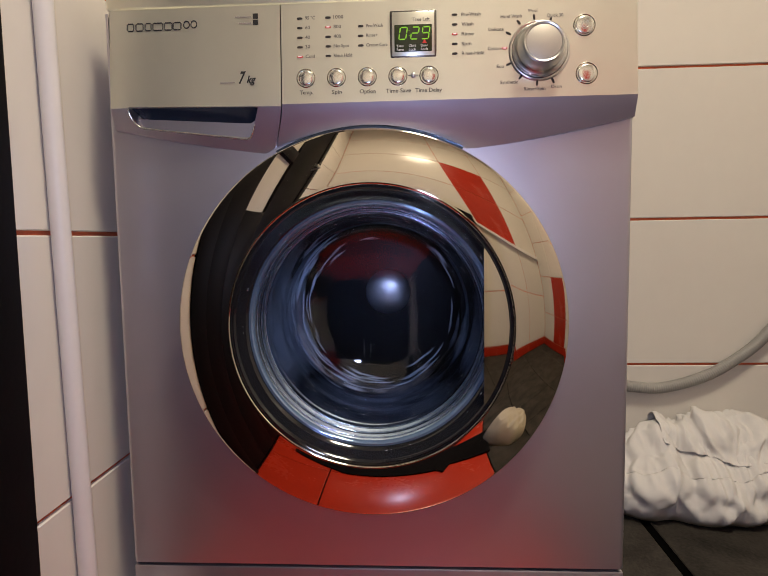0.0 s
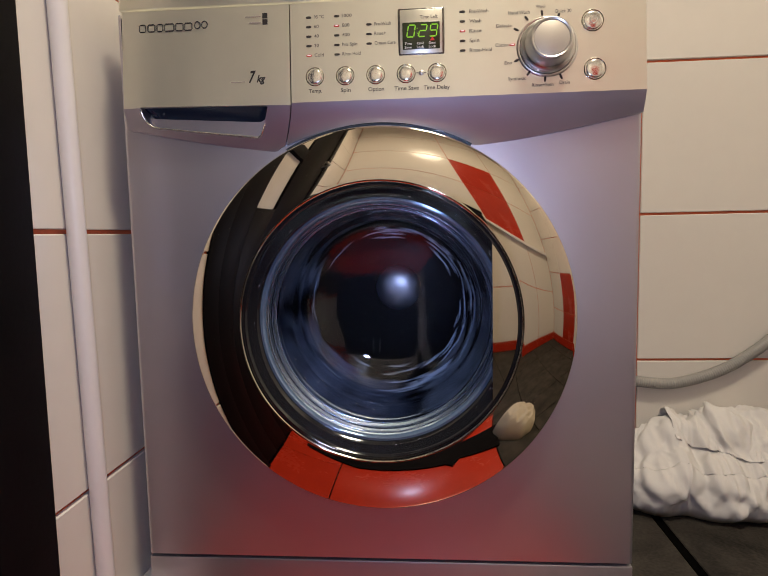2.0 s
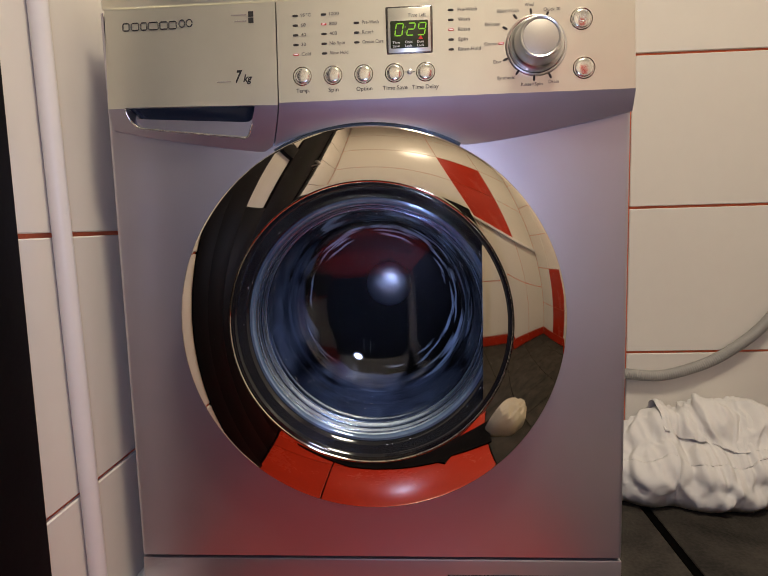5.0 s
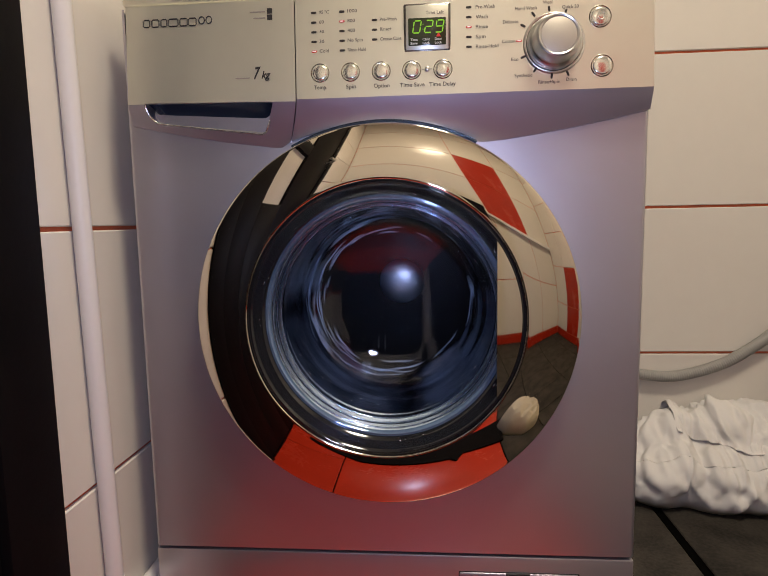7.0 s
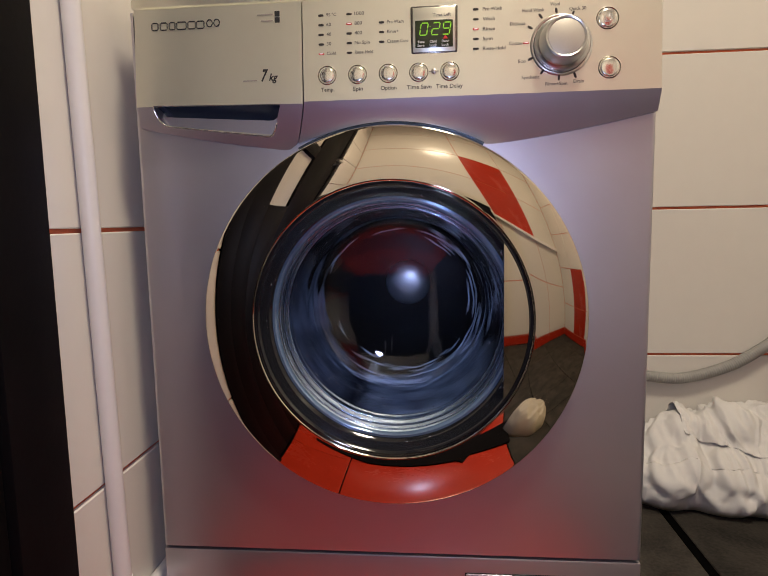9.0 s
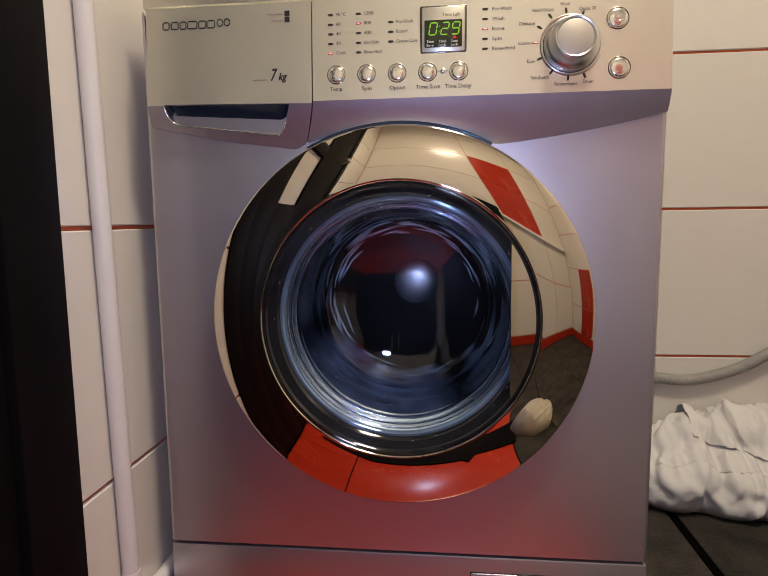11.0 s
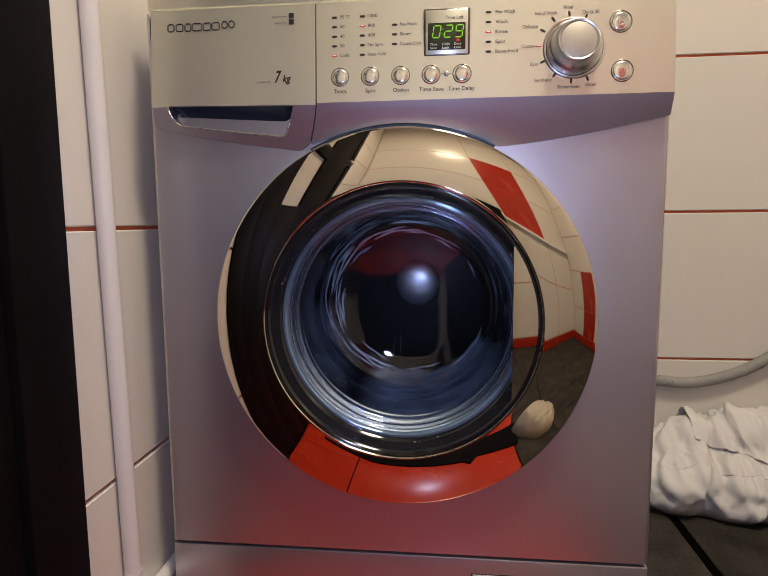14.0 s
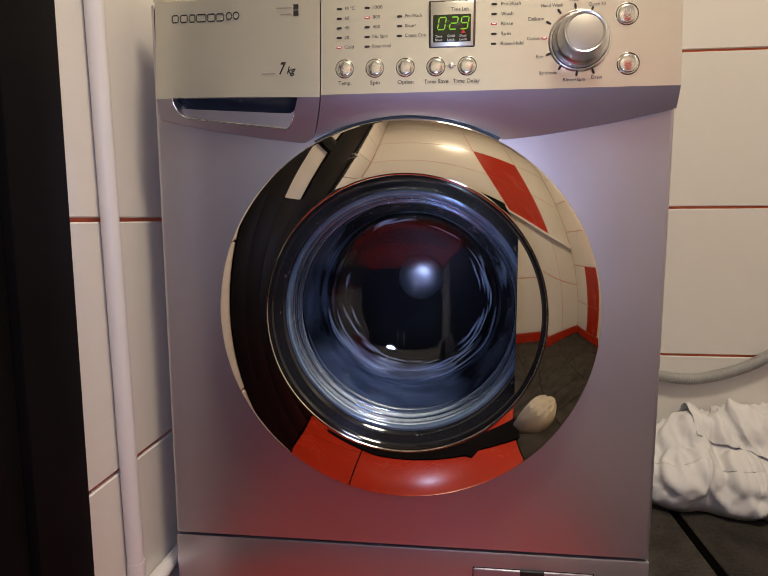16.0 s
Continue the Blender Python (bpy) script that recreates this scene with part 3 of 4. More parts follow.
stroke(oval(0.2440, 0.7763, 0.0038, 0.0038, 120, 420, 16), fascia, SATIN, 0.0004, "power_symbol").location.y -= 0.0043
stroke([(0.2440, 0.7815), (0.2440, 0.7775)], fascia, SATIN, 0.0004, "power_symbol").location.y -= 0.0043


# programme dial
DX, DZ = 0.1945, 0.7500
_dy = fascia_y(DZ)
part("dial_surround", lathe([(0.0338, 0.002), (0.0338, -0.0002), (0.0325, -0.0012), (0.0312, -0.0010), (0.0308, 0.0)], 72), SATIN, fascia, "satin ring round the dial", m=pose(DX, _dy, DZ, -4.4))
# black ring standing for the shade in the gap round the dial
part("dial_gap", lathe([(0.0312, 0.0015), (0.0300, -0.0006), (0.0290, 0.001)], 72), BLACK, fascia, m=pose(DX, _dy, DZ, -4.4))
dial = part("programme_dial", lathe([(0.0296, 0.001), (0.0298, -0.0045), (0.0290, -0.0062), (0.0272, -0.0070), (0.0256, -0.0085), (0.0245, -0.0160), (0.0236, -0.0225), (0.0228, -0.0245), (0.0212, -0.0254), (0.0196, -0.0248), (0.0192, -0.0238), (0.0185, -0.0230)], 72),
            SATIN, fascia, "stepped satin chrome turning dial", m=pose(DX, _dy, DZ, -4.4))
part("dial_cap", lathe([(0.0191, -0.0226), (0.0190, -0.0240), (0.0180, -0.0244), (0, -0.0250)], 64), DIALCAP, fascia, "matt champagne cap of the dial", m=pose(DX, _dy, DZ, -4.4))
part("dial_pointer", box(-0.0011, 0.0011, -0.0078, -0.0060, -0.0295, -0.0250, 0.0005), LEDLIT, fascia, m=pose(DX, _dy, DZ, 0, 23, 0))
for x, z, text, w, lx, lz in ((0.1640, 0.7890, "Hand Wash", 0.0235, 0.1722, 0.7820), (0.1875, 0.7945, "Wool", 0.0102, 0.1892, 0.7872), (0.2120, 0.7885, "Quick 30", 0.0180, 0.2070, 0.7832),
                              (0.1472, 0.7752, "Delicate", 0.0167, 0.1608, 0.7702), (0.1448, 0.7540, "Cotton", 0.0143, 0.1563, 0.7538), (0.1516, 0.7340, "Eco", 0.0082, 0.1610, 0.7362),
                              (0.1610, 0.7162, "Synthetic", 0.0194, 0.1738, 0.7216), (0.1890, 0.7082, "Rinse+Spin", 0.0236, 0.1918, 0.7145), (0.2130, 0.7100, "Drain", 0.0112, 0.2092, 0.7165)):
    word(text, x, z, w, 0.0037)
    ang = math.degrees(math.atan2(lz - DZ - 0.0015, lx - DX))
    indicator(lx, lz, text == "Cotton", -ang if text != "Cotton" else 0)

# time display
_ty = fascia_y(0.772)
display = part("display_frame", box(0.0288, 0.0812, _ty - 0.0022, _ty + 0.002, 0.7465, 0.7985, 0.0016, 3), BEZEL, fascia, "square satin bezel of the time display")
part("display_face", box(0.0312, 0.0788, _ty - 0.0027, _ty, 0.7486, 0.7966, 0.0008), PANEL, fascia)
part("display_screen", box(0.0335, 0.0762, _ty - 0.0032, _ty, 0.7528, 0.7830, 0.0014), SCREEN, fascia, "dark green display showing the remaining time")
word("Time Left", 0.0636, 0.7880, 0.0200, 0.0036, GREYINK, y=_ty - 0.0031)


def digit(x, z, lit, w=0.0078, h=0.0128):
    """Lit segments of one number: a to g."""
    slant = 0.0011
    t = 0.00062
    at = dict(a=((0, h / 2), (w, h / 2)), d=((0, -h / 2), (w, -h / 2)), g=((0, 0), (w, 0)), f=((0, 0), (0, h / 2)), b=((w, 0), (w, h / 2)), e=((0, -h / 2), (0, 0)), c=((w, -h / 2), (w, 0)))
    for s in lit:
        (xa, za), (xb, zb) = at[s]
        va, vb = Vector((x + xa + slant * za / h * 2, 0, z + za)), Vector((x + xb + slant * zb / h * 2, 0, z + zb))
        d = (vb - va).normalized()
        va, vb = va + d * 0.0010, vb - d * 0.0010
        nrm = Vector((-d.z, 0, d.x)) * t
        bm = bmesh.new()
        pts = [va - d * 0.0006, va + nrm, vb + nrm, vb + d * 0.0006, vb - nrm, va - nrm]
        f = bm.faces.new([bm.verts.new((p.x, _ty - 0.0036, p.z)) for p in pts])
        got = bmesh.ops.extrude_face_region(bm, geom=[f])["geom"]
        for v in got:
            if isinstance(v, bmesh.types.BMVert):
                v.co.y += 0.0006
        bmesh.ops.recalc_face_normals(bm, faces=bm.faces)
        part("digit_segment", bm, DIGIT, fascia, smooth=None)


digit(0.0398, 0.7730, "abcdef")
digit(0.0530, 0.7730, "abged")
digit(0.0650, 0.7730, "abcdfg")
for z in (0.7755, 0.7702):
    part("digit_segment", box(0.0501, 0.0509, _ty - 0.0036, _ty - 0.003, z - 0.0004, z + 0.0004), DIGIT, fascia, smooth=None)
_b = bmesh.new()
_f = _b.faces.new([_b.verts.new((x, _ty - 0.0036, z)) for x, z in ((0.0648, 0.7620), (0.0702, 0.7620), (0.0675, 0.7662))])
for v in bmesh.ops.extrude_face_region(_b, geom=[_f])["geom"]:
    if isinstance(v, bmesh.types.BMVert):
        v.co.y += 0.0006
bmesh.ops.recalc_face_normals(_b, faces=_b.faces)
part("lock_symbol", _b, REDMARK, fascia, "red glowing lock symbol", smooth=None)
for x, a, b in ((0.0402, "Time", "Save"), (0.0540, "Child", "Lock"), (0.0675, "Door", "Lock")):
    word(a, x, 0.7595, 0.0080, 0.0027, WHITEINK, y=_ty - 0.0036)
    word(b, x, 0.7556, 0.0080, 0.0027, WHITEINK, y=_ty - 0.0036)

# the fascia stands proud of the body and is a little smaller than it
for ob in (fascia, drawer):
    ob.matrix_basis = Matrix.Translation((0.054, 0, 0.561)) @ Matrix.Diagonal((0.991, 1, 0.991, 1)) @ Matrix.Translation((-0.054, 0, -0.561))

# ---- the door ----
A0, A1 = radians(18.0), radians(2.5)
RO, RI = 0.2244, 0.1645
RHO = (RO - RI) / (math.sin(A0) - math.sin(A1))
RC, Y0 = RO - RHO * math.sin(A0), -0.0245 + RHO * math.cos(A0)
LIP = Y0 - RHO * math.cos(A1)
_prof = [(RO - 0.006, -0.0005), (RO + 0.0006, -0.0005), (RO + 0.0014, -0.003), (RO + 0.0014, -0.0220), (RO + 0.0009, -0.0238)]
_prof += [(RC + RHO * math.sin(a), Y0 - RHO * math.cos(a)) for a in np.linspace(A0, A1, 40)]
_prof += [(RI - 0.0015, LIP - 0.0002), (RI - 0.0028, LIP + 0.0012), (RI - 0.0032, LIP + 0.006)]
door = part("door", lathe(_prof, 192, CX, CZ), CHROME, washer, "mirror chrome porthole door ring", smooth=60)
part("bezel", lathe([(RI - 0.0028, LIP + 0.004), (RI - 0.0065, LIP + 0.0025), (RI - 0.010, LIP + 0.006), (RI - 0.013, LIP + 0.016), (RI - 0.018, LIP + 0.021), (RI - 0.0195, LIP + 0.030)], 128, CX, CZ), BLACK_GLOSS, door, "black gloss inner bezel")
_out = [(0.1450, -0.0040), (0.1420, -0.0070), (0.1396, -0.0060), (0.1378, -0.0010), (0.1380, 0.004), (0.1356, 0.009), (0.1350, 0.016), (0.1348, 0.021), (0.1335, 0.027), (0.1325, 0.036), (0.1290, 0.062), (0.1258, 0.081), (0.1222, 0.0960), (0.1167, 0.1045), (0.1090, 0.1100), (0.1000, 0.1143), (0.0890, 0.1182)]
_in = [(0.1240, 0.1085), (0.1285, 0.1010), (0.1315, 0.087), (0.1355, 0.062), (0.1400, 0.030), (0.1450, 0.008), (0.1530, 0.003), (0.1530, -0.004)]
BOWL_R, BOWL_Y = 0.325, 0.131
_sphere = [(r, BOWL_Y - BOWL_R + math.sqrt(BOWL_R ** 2 - r * r)) for r in np.linspace(0.0780, 0.0, 26)]
_back = [(r, BOWL_Y + 0.006 - 0.340 + math.sqrt(0.340 ** 2 - r * r)) for r in np.linspace(0.0, 0.118, 26)]


def rounder(profile, steps=4):
    return [(max(p.x, 0.0), p.y) for p in spline([(r, y, 0) for r, y in profile], steps)]


bowl = part("glass_bowl", lathe(rounder(_out) + _sphere + _back + rounder(_in), 128, CX, CZ, closed=True), GLASS, door, "thick clear glass bowl of the door", smooth=70)
bowl.visible_shadow = False
# thin metal rings added to draw the bright arcs along the glass wall
for r, y, w in ((0.1390, -0.0030, 0.0012), (0.1366, 0.0080, 0.0008), (0.1346, 0.0190, 0.0011)):
    part("glass_ridge", lathe([(r + w * math.cos(a), y + w * math.sin(a)) for a in np.linspace(0, 2 * math.pi, 12, endpoint=False)], 128, CX, CZ, closed=True), RIDGE, door, "added blue metal ring for the glints on the ridged glass")
# extra ring over the glass edge, coloured like the light in it
_rp = []
for i in range(49):
    u = i / 48
    _rp.append((0.1500 - 0.0100 * u, -0.0040 - 0.0078 * math.sin(math.pi * (0.08 + 0.78 * u)) ** 0.8 - 0.0006 * abs(math.sin(math.pi * 2 * u))))
part("glass_rim", lathe(_rp, 128, CX, CZ), RIM, door, "added ridged ring with the blue gleam of the glass rim in its colour")
part("door_back", lathe([(0.1535, -0.003), (0.1535, 0.006), (0.19, 0.010), (0.215, -0.001)], 96, CX, CZ), BLACK, door)


def handle_plate():
    """The chrome grip: a segment of the round opening, slightly domed."""
    bm = bmesh.new()
    cols, chord, r = [], 0.1285, RI - 0.0075
    h = math.sqrt(r * r - chord * chord)
    for i in range(33):
        z = -h + 2 * h * i / 32
        z = h * math.sin(z / h * math.pi / 2)
        x1 = math.sqrt(max(r * r - z * z, chord * chord))
        col = []
        for j in range(15):
            u = j / 14
            x = chord + (x1 - chord) * u
            y = LIP + 0.0006 - 0.0022 * (1 - (z / h) ** 2) + 0.055 * (x - chord) + 0.0010 * ((x - chord) / (r - chord)) ** 2
            col.append((x, y, z))
        cols.append(col)
    for dy, flip in ((0.0, False), (0.005, True)):
        grid = [[bm.verts.new((CX + x, y + dy, CZ + z)) for x, y, z in c] for c in cols]
        for p, q in zip(grid, grid[1:]):
            for j in range(14):
                f = (p[j], p[j + 1], q[j + 1], q[j])
                bm.faces.new(f[::-1] if flip else f)
        if not flip:
            front = grid
        else:
            for p, q, a, b in zip(front, front[1:], grid, grid[1:]):
                bm.faces.new((p[0], q[0], b[0], a[0]))
                bm.faces.new((p[-1], a[-1], b[-1], q[-1]))
    bmesh.ops.remove_doubles(bm, verts=bm.verts, dist=0.00001)
    bmesh.ops.recalc_face_normals(bm, faces=bm.faces)
    return bm


part("door_handle", handle_plate(), CHROME, door, "chrome half-moon door grip", smooth=50)



def water_drops():
    """Mirror-like water beads, added for the small glints on the glass wall and the gloss bezel."""
    bm = bmesh.new()
    rng = random.Random(11)
    for k in range(90):
        a = rng.uniform(0, 2 * math.pi)
        if k < 36:
            r, y = rng.uniform(0.1475, 0.1535), None
            y = LIP + 0.0165 + (RI - 0.013 - r) * 0.9
        else:
            u = rng.random()
            r, y = 0.1325 - 0.0067 * u, 0.036 + 0.052 * u
        size = rng.uniform(0.0005, 0.0014)
        got = bmesh.ops.create_icosphere(bm, subdivisions=2, radius=size)["verts"]
        long = rng.uniform(1.0, 2.2)
        for v in got:
            side = v.co.x * long
            v.co = Vector((CX + r * math.cos(a) - side * math.sin(a) + v.co.z * 0.6 * math.cos(a), y + v.co.y, CZ + r * math.sin(a) + side * math.cos(a) + v.co.z * 0.6 * math.sin(a)))
    return bm


part("water_drops", water_drops(), GLINTBEAD, door, "small mirror-like water beads added for glints on glass and bezel", smooth=180)["kind"] = "stuff"

# rubber seal between the front and the tub
part("door_seal", lathe([(0.206, 0.028), (0.175, 0.022), (0.166, 0.030), (0.170, 0.045), (0.160, 0.055), (0.163, 0.070), (0.156, 0.078), (0.160, 0.092), (0.20, 0.096)], 96, CX, CZ), RUBBER, washer, "grey rubber door seal")
part("tub", lathe([(0.21, 0.095), (0.262, 0.100), (0.262, 0.46), (0, 0.46)], 64, CX, CZ), BLACK, washer)


# ---- drum and wash, turning ----
DRUM = Vector((CX, 0.10, CZ))
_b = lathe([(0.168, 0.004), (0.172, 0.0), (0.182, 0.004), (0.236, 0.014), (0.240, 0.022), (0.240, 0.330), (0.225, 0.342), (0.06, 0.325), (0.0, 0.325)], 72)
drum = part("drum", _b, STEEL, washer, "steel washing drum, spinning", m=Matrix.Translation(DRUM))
part("hub", lathe([(0.044, 0.326), (0.0430, 0.3180), (0.0340, 0.3128), (0.0180, 0.3100), (0, 0.3090)], 48), HUB, drum, "pressed hub of the drum")
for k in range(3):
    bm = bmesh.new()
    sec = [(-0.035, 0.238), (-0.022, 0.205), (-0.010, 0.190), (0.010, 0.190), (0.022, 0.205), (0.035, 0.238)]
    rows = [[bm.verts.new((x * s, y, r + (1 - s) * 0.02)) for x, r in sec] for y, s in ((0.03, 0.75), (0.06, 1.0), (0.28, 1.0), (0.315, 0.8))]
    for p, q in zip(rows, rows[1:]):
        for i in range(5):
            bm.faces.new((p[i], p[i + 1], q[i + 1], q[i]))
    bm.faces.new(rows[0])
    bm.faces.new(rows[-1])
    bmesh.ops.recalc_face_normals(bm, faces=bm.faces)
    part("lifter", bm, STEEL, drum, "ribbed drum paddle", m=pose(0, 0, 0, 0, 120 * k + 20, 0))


def wet_bundle(name, label, mat, a0, a1, thick, seed, y0=0.012, y1=0.31):
    """A wet crumpled garment flung against the drum wall between two angles."""
    bm = bmesh.new()
    na, ny = max(12, int((a1 - a0) / 2.6)), 30
    grid = []
    for i in range(na + 1):
        u = i / na
        row = []
        for j in range(ny + 1):
            v = j / ny
            a, y = radians(a0 + (a1 - a0) * u), y0 + (y1 - y0) * v
            p = Vector((math.cos(a) * 3.0, math.sin(a) * 3.0, y * 9 + seed * 7.3))
            warp = noise.noise(p * 0.8) * 1.5
            fold = 1 - abs(noise.noise(Vector((p.x * 1.3 + warp, p.y * 1.3 - warp, p.z * 1.6)))) * 2.1
            lump = noise.noise(p * 0.7 + Vector((5, 1, 2))) * 0.5 + 0.6
            edge = min(1, u * 7, (1 - u) * 7) ** 0.5 * min(1, (1 - v) * 6, 0.45 + v * 5) ** 0.5
            r = 0.236 - edge * thick * (0.45 + 0.55 * lump) - edge * 0.028 * fold
            row.append(bm.verts.new((r * math.cos(a), y, r * math.sin(a))))
        grid.append(row)
    for p, q in zip(grid, grid[1:]):
        for j in range(ny):
            bm.faces.new((p[j], p[j + 1], q[j + 1], q[j]))
    rim = [e for e in bm.edges if len(e.link_faces) == 1]
    got = bmesh.ops.extrude_edge_only(bm, edges=rim)["geom"]
    for v in got:
        if isinstance(v, bmesh.types.BMVert):
            q = Vector((v.co.x, 0, v.co.z)).normalized() * 0.2385
            v.co.x, v.co.z = q.x, q.z
    bmesh.ops.recalc_face_normals(bm, faces=bm.faces)
    ob = new(name, finish(name, bm, mat, 80))
    ob.matrix_basis = Matrix.Translation(DRUM)
    return tagged(ob, label, "laundry", "wet washing in the drum")


WASH = [wet_bundle("wet_garment", "wet blue-grey cloth pressed round the spinning drum", WET_BLUE, 150, 238, 0.055, 1),
        wet_bundle("wet_garment", "wet black cloth pressed round the spinning drum", WET_BLACK, 240, 322, 0.045, 2),
        wet_bundle("wet_garment", "wet navy cloth pressed round the spinning drum", WET_NAVY, 326, 415, 0.060, 3),
        wet_bundle("wet_garment", "wet dark navy cloth pressed round the spinning drum", WET_NAVY, 58, 147, 0.050, 4)]


def water_streaks():
    """Glints of water flung between the glass and the wash, drawn as thin pale curved blades in a loose cluster."""
    bm = bmesh.new()
    rng = random.Random(5)
    for k in range(52):
        mid = rng.gauss(205, 48) if k < 44 else rng.uniform(0, 360)
        span, r0, y0 = rng.uniform(8, 34), rng.uniform(0.100, 0.138), rng.uniform(0.142, 0.190)
        wide, lean = rng.uniform(0.0008, 0.0030), rng.uniform(-0.006, 0.006)
        rows = []
        for i in range(13):
            u = i / 12
            a = radians(mid + (u - 0.5) * span)
            w = wide * math.sin(math.pi * u) ** 0.7 + 0.0001
            r1 = r0 + lean * (u - 0.5) + 0.0012 * math.sin(7 * u + k)
            rows.append([bm.verts.new((rr * math.cos(a), y0 - DRUM.y + yy, rr * math.sin(a))) for rr, yy in ((r1, -w), (r1 + 0.0008, 0.0), (r1 + 0.0022, w), (r1 + 0.0026, 0.0))])
        for p, q in zip(rows, rows[1:]):
            for i in range(4):
                bm.faces.new((p[i], p[(i + 1) % 4], q[(i + 1) % 4], q[i]))
    bmesh.ops.recalc_face_normals(bm, faces=bm.faces)
    return bm


water_glints = new("water_glints", finish("water_glints", water_streaks(), WATER, 60))
water_glints.matrix_basis = Matrix.Translation(DRUM)
tagged(water_glints, "pale blades for the glints of soapy water whirling behind the glass", "water", kind="stuff")
WASH.append(water_glints)

# ---- beside the machine ----
_run = ((0.36, 0.250), (0.44, 0.240), (0.49, 0.2335), (0.556, 0.2295), (0.63, 0.2480), (0.69, 0.278), (0.76, 0.335), (0.83, 0.44), (0.85, 0.56), (0.86, 0.66))
_path = spline([(0.055 + (x - 0.055) * 1.024, 0.5365, 0.555 + (z - 0.555) * 1.024) for x, z in _run], 60)
hose = new("drain_hose", finish("drain_hose", tube(_path, 0.0115, 14, 0.0005, 0.0046), HOSE, 80))
tagged(hose, "grey ribbed plastic drain hose sagging along the tiled wall", "hose")


LUMPS = ((0.490, 0.500, 0.120, 0.060, 0.108), (0.575, 0.495, 0.090, 0.065, 0.112), (0.680, 0.490, 0.090, 0.070, 0.146), (0.620, 0.455, 0.190, 0.095, 0.082),
         (0.505, 0.440, 0.075, 0.055, 0.070), (0.600, 0.425, 0.080, 0.050, 0.058), (0.705, 0.425, 0.075, 0.055, 0.066))


def mound(x, y):
    """The lumps on which the cloth lies, melted into one another."""
    total = 0.008 ** 3
    for cx, cy, rx, ry, h in LUMPS:
        d = ((x - cx) / rx) ** 2 + ((y - cy) / ry) ** 2
        total += (h * math.exp(-0.75 * d * d - 0.25 * d)) ** 3
    return 0.90 * total ** (1 / 3)


def front_edge(x):
    return 0.374 + 0.085 * math.exp(-max(0.0, x - 0.425) / 0.05) + 0.006 * math.sin(38 * x) + 0.004 * math.sin(71 * x + 1)


def folds(x, y, z, seed):
    """Soft ridges and hollows: long slanting folds, pleats along the shoulder, small creases."""
    s = z * 1.3 - y
    bend = 0.030 * noise.noise(Vector((x * 9, s * 9, seed)))
    out = 0.0
    for ang, f, g, thin in ((0.95, 19, 0.0150, 0.28), (-0.55, 25, 0.0125, 0.32), (0.35, 44, 0.0085, 0.36), (-1.2, 70, 0.0045, 0.45)):
        c, d = math.cos(ang), math.sin(ang)
        n = noise.noise(Vector((((x + bend) * d + (s - bend) * c) * f, ((x + bend) * c - (s - bend) * d) * f * thin, seed * 3.7 + ang)))
        out += g * (1.0 - 2.4 * math.sqrt(n * n + 0.0012))
    pleat = max(0.0, 1 - abs(x - 0.48) / 0.075) * min(1.0, max(0.0, (z - 0.055) / 0.03))
    return out * (1 - 0.6 * pleat) + 0.0042 * pleat * math.sin(330 * (s + 0.10 * x) + 9 * bend / 0.03)


def drape(nx, ny, x0, x1, low, lift, seed):
    """A sheet over the lumps from the line low(x) back to the wall, as a grid of points."""
    base = np.zeros((nx, ny, 3))
    for i in range(nx):
        x = x0 + (x1 - x0) * i / (nx - 1)
        for j in range(ny):
            v = low(x) + (1 - low(x)) * j / (ny - 1)
            y = front_edge(x) + (NORTH - 0.014 - front_edge(x)) * v
            roll = min(1.0, v / 0.10)
            z = (0.016 + mound(x, y)) * math.sqrt(1 - (1 - roll) ** 2) + 0.003
            base[i, j] = (x, y - 0.008 * math.sin(math.pi * roll), z + lift * min(1.0, 0.35 + 5 * (v - low(x))))
    nrm = np.cross(np.gradient(base, axis=0), np.gradient(base, axis=1))
    nrm /= np.sqrt((nrm * nrm).sum(-1, keepdims=True)) + 1e-9
    for i in range(nx):
        for j in range(ny):
            x, y, z = base[i, j]
            base[i, j] += nrm[i, j] * folds(x, y, z, seed) * min(1.0, z / 0.02)
    base[..., 2] = np.maximum(base[..., 2], 0.0025)
    base[..., 1] = np.minimum(base[..., 1], NORTH - 0.006)
    return base


def cloth_heap():
    """A crumpled white cotton cloth, with one corner folded back over itself."""
    bm = bmesh.new()
    for p in (drape(190, 130, 0.405, 0.800, lambda x: 0.0, 0.0, 2.0),
              drape(130, 90, 0.540, 0.795, lambda x: max(0.13, 0.46 - 1.6 * (x - 0.540)) + 0.03 * math.sin(45 * x), 0.013, 2.0)):
        nx, ny = p.shape[:2]
        grid = [[bm.verts.new(p[i, j]) for j in range(ny)] for i in range(nx)]
        for i in range(nx - 1):
            for j in range(ny - 1):
                bm.faces.new((grid[i][j], grid[i + 1][j], grid[i + 1][j + 1], grid[i][j + 1]))
    bmesh.ops.smooth_vert(bm, verts=bm.verts, factor=0.25, use_axis_x=True, use_axis_y=True, use_axis_z=True)
    return bm


cloth = new("cloth", finish("cloth", cloth_heap(), CLOTH, 180))
_thick = cloth.modifiers.new("thickness", "SOLIDIFY")
_thick.thickness, _thick.offset = 0.0016, -1.0
tagged(cloth, "crumpled white cotton cloth heaped on the floor against the wall", "cloth")



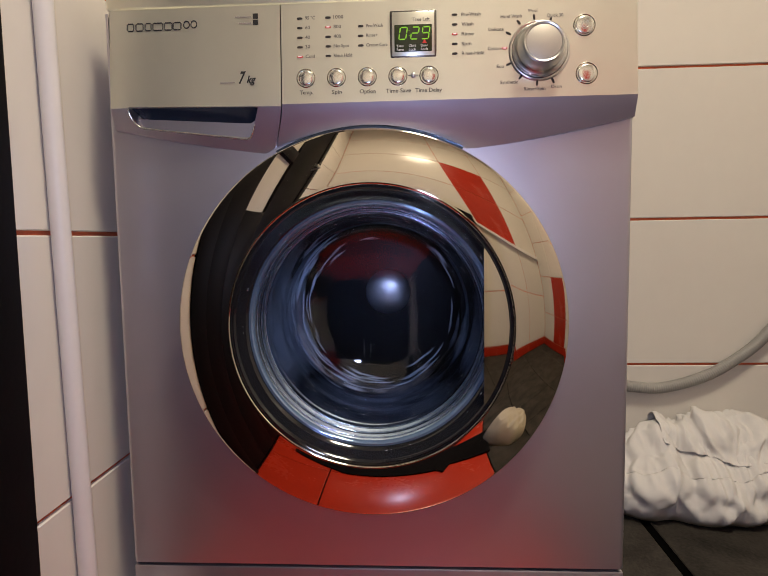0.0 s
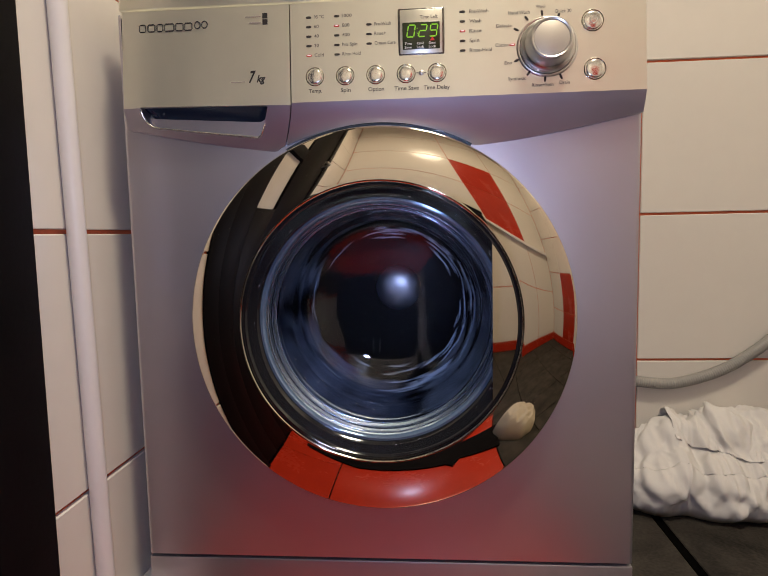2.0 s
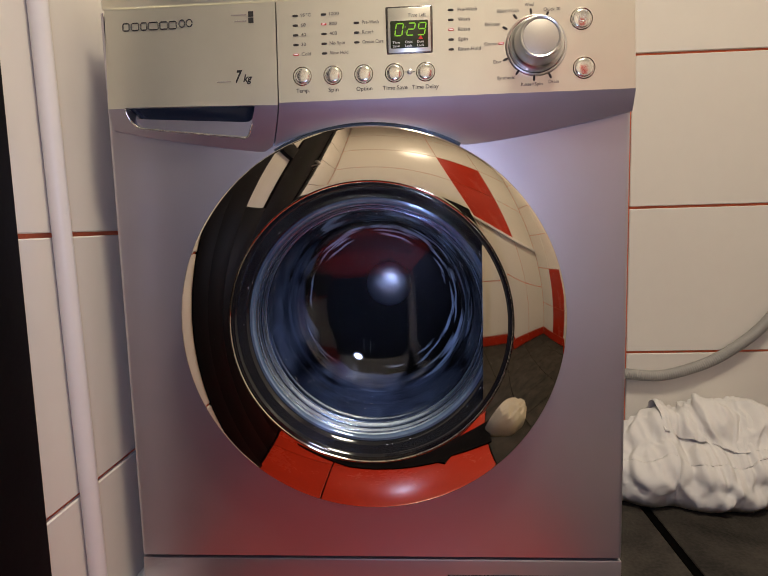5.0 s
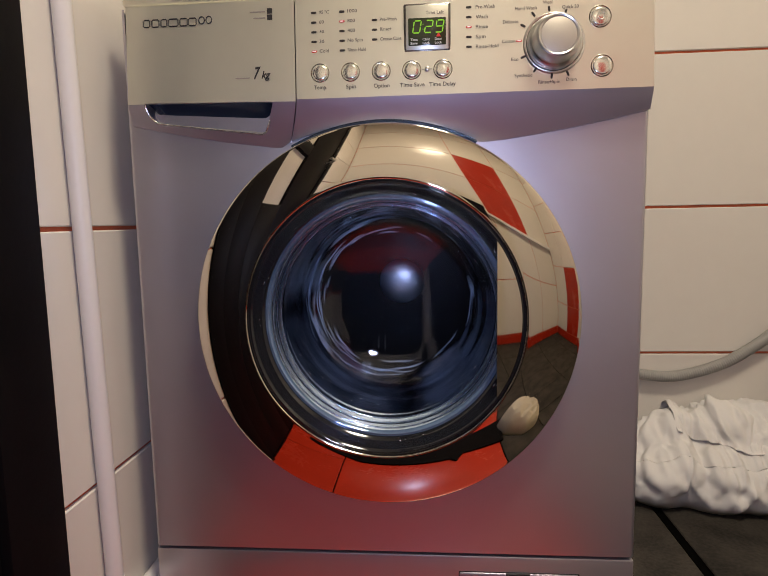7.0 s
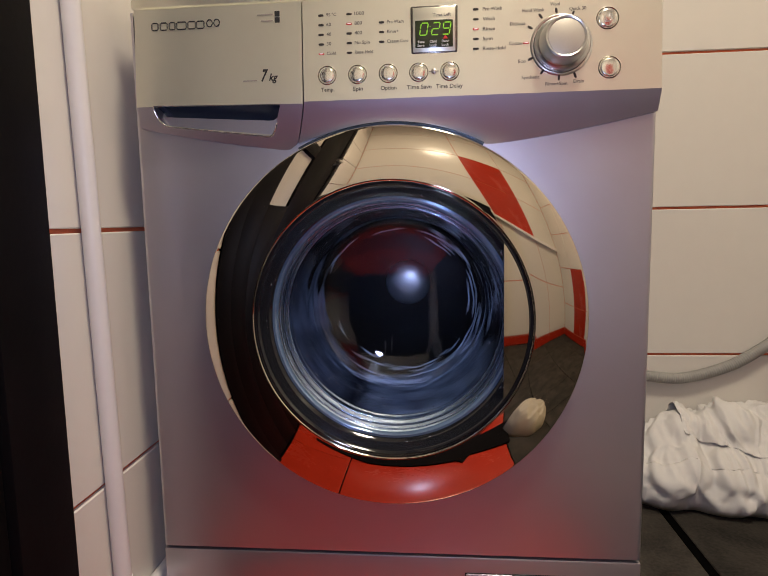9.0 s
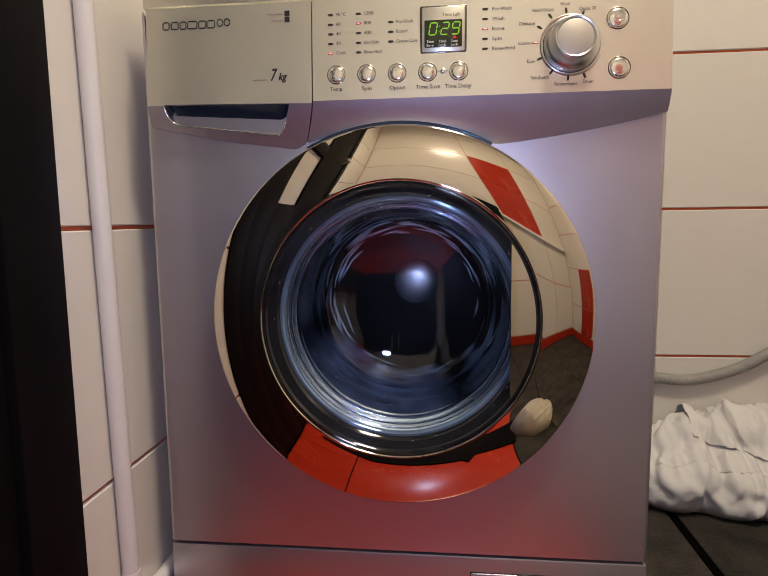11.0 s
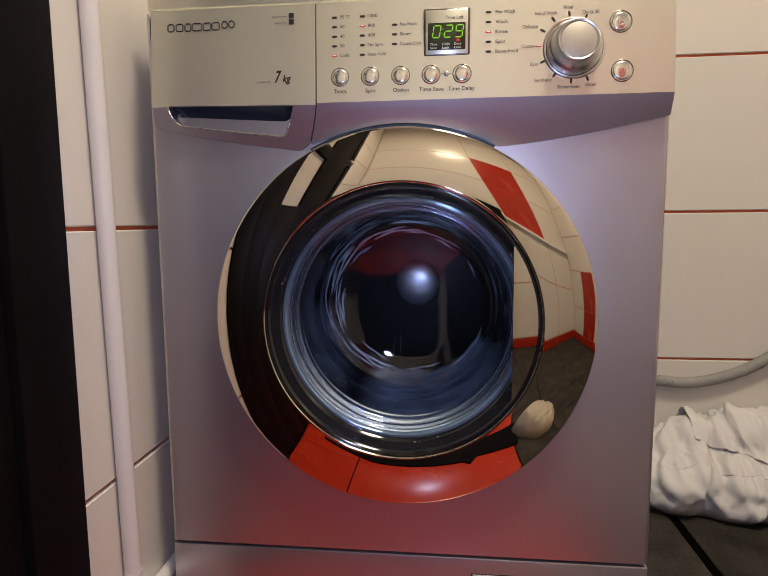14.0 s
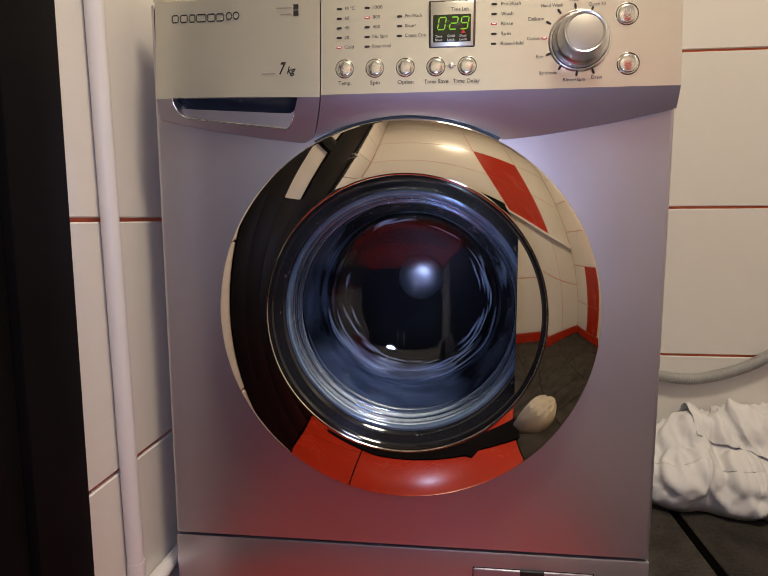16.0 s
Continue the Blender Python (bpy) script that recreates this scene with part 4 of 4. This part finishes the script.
def mirrored_dark_sheet():
    """A thin black sheet with a stepped front edge, added for the dark area mirrored in the chrome."""
    edge = [(-0.26, -0.66), (-0.26, -0.60), (-0.10, -0.455), (0.13, -0.415), (0.15, -0.375), (0.17, -0.44), (0.31, -0.40), (0.31, -0.66)]
    bm = bmesh.new()
    low = bm.faces.new([bm.verts.new((x, y, 0.0008)) for x, y in edge])
    got = bmesh.ops.extrude_face_region(bm, geom=[low])["geom"]
    bmesh.ops.translate(bm, vec=(0, 0, 0.010), verts=[v for v in got if isinstance(v, bmesh.types.BMVert)])
    bmesh.ops.recalc_face_normals(bm, faces=bm.faces)
    bmesh.ops.bevel(bm, geom=bm.edges[:], offset=0.003, segments=2, affect="EDGES", profile=0.5)
    return bm


tagged(new("mirrored_dark_sheet", finish("mirrored_dark_sheet", mirrored_dark_sheet(), MIRRORDARK, 40)), "thin black sheet added out of view for the dark area mirrored in the chrome", "mat")


def small_heap():
    """A low crumpled heap of white cloth, ridged by folds."""
    bm = bmesh.new()
    rows = []
    for i in range(33):
        v = i / 32
        row = []
        for k in range(72):
            a = 2 * math.pi * k / 72
            r = math.sin(v * math.pi / 2)
            wob = 1 + 0.10 * math.sin(2 * a + 0.6) + 0.06 * math.sin(3 * a + 2) + 0.03 * math.sin(7 * a)
            x, y = 0.085 * r * wob * math.cos(a), 0.150 * r * wob * math.sin(a)
            p = Vector((x * 22, y * 22, v * 2))
            fold = 1 - 2 * abs(noise.noise(p + Vector((noise.noise(p * 0.6), 0, 3))))
            z = 0.095 * max(0.0, math.cos(v * math.pi / 2)) ** 0.7 * (1 - 0.25 * r * math.sin(a + 1)) + 0.014 * fold * math.sin(v * math.pi)
            row.append(bm.verts.new((x, y, max(z, 0.001))))
        rows.append(row)
    for p, q in zip(rows, rows[1:]):
        for k in range(72):
            bm.faces.new((p[k], q[k], q[(k + 1) % 72], p[(k + 1) % 72]))
    bm.faces.new(rows[-1])
    bmesh.ops.remove_doubles(bm, verts=bm.verts, dist=0.0002)
    bmesh.ops.recalc_face_normals(bm, faces=bm.faces)
    return bm


heap = new("cloth", finish("cloth", small_heap(), HEAP, 180))
heap.matrix_basis = pose(0.392, -0.500, 0.0, 0, 0, -12)
tagged(heap, "small crumpled heap of beige cloth on the dark floor tiles", "cloth")

# ---- wall and floor pieces ----
_tiles = {}


def tile_mesh(name, w, h, d, mat, bevel=0.0014):
    key = (name, round(w, 4), round(h, 4), mat.name)
    if key not in _tiles:
        _tiles[key] = finish(name, box(-w / 2, w / 2, 0, d, -h / 2, h / 2, bevel, 1), mat, 20)
    return _tiles[key]


def cuts(a, b, start, step):
    """Joint lines from a to b with one of them at start."""
    first = start - math.ceil((start - a) / step) * step
    out = [a]
    k = first
    while k < b:
        if k > a + 0.02 and k < b - 0.02:
            out.append(k)
        k += step
    return out + [b]


def lay(wall, us, zs, put, mat_of=lambda u0, u1, z0, z1: TILE, skip=lambda u0, u1, z0, z1: False):
    for u0, u1 in zip(us, us[1:]):
        for z0, z1 in zip(zs, zs[1:]):
            if skip(u0, u1, z0, z1):
                continue
            w, h = u1 - u0 - JOINT, z1 - z0 - JOINT
            ob = new("tile", tile_mesh("tile", w, h, 0.0069, mat_of(u0, u1, z0, z1)))
            ob.parent = wall
            ob.matrix_basis = put((u0 + u1) / 2, (z0 + z1) / 2)


lay(wall_north, cuts(WEST, EAST, 0.4995, 0.45), cuts(0, TOP, 0.2690, 0.3077), lambda u, z: pose(u, NORTH, z))
lay(wall_west, [-0.19, 0.11, NORTH], cuts(0, TOP, 0.2540, 0.3025), lambda u, z: pose(WEST, u, z, 0, 0, 90))
lay(wall_west, [SOUTH, -1.02], cuts(0, TOP, 0.2540, 0.3025), lambda u, z: pose(WEST, u, z, 0, 0, 90))
lay(wall_west, [-1.02, -0.605, -0.19], [2.075, TOP], lambda u, z: pose(WEST, u, z, 0, 0, 90))
lay(wall_east, [SOUTH, -1.30, -0.97, -0.52, -0.05, NORTH], [0, 0.06] + cuts(0.06, TOP, 0.2690, 0.3077)[1:], lambda u, z: pose(EAST, u, z, 0, 0, -90),
    lambda u0, u1, z0, z1: REDTILE if z1 < 0.07 or (abs(u0 + 1.30) < 0.01 and z1 < 0.7) else TILE)
lay(wall_south, [WEST, 0.45, 0.90, EAST], [0, 0.06, 0.40, 0.73, 1.14, 1.55, 1.96, TOP], lambda u, z: pose(u, SOUTH, z, 0, 0, 180),
    lambda u0, u1, z0, z1: REDTILE if z1 < 0.07 or (abs(u0 - 0.45) < 0.01 and 0.7 < z0 < 1.5) else TILE)

GAP = 0.017
for x0, x1 in zip((WEST, -0.145, 0.30, 0.487, 0.817, 1.147), (-0.145, 0.30, 0.487, 0.817, 1.147, EAST)):
    for y0, y1 in zip((SOUTH, -1.35, -1.02, -0.69, -0.46, -0.03, 0.10, 0.43), (-1.35, -1.02, -0.69, -0.46, -0.03, 0.10, 0.43, NORTH)):
        red = x1 < 0.31 and -1.36 < y0 < -0.04
        gap = 0.003 if red else GAP if y0 > -0.1 else 0.004
        ob = new("floor_tile", tile_mesh("floor_tile", x1 - x0 - gap, y1 - y0 - gap, 0.0039, REDTILE if red else FLOORT, 0.0016))
        ob.parent = floor
        ob.matrix_basis = pose((x0 + x1) / 2, (y0 + y1) / 2, 0, -90)


# ---- what moves ----
def motions():
    """The drum and the washing spin together, about 220 turns a minute."""
    step = 44.4
    steady = [(i / 30, 13 - step * i) for i in range(0, 481)]
    walk(drum, [(t, pose(DRUM.x, DRUM.y, DRUM.z, 0, a, 0)) for t, a in steady])
    for piece in WASH:
        walk(piece, [(t, pose(DRUM.x, DRUM.y, DRUM.z, 0, a, 0)) for t, a in steady])


motions()
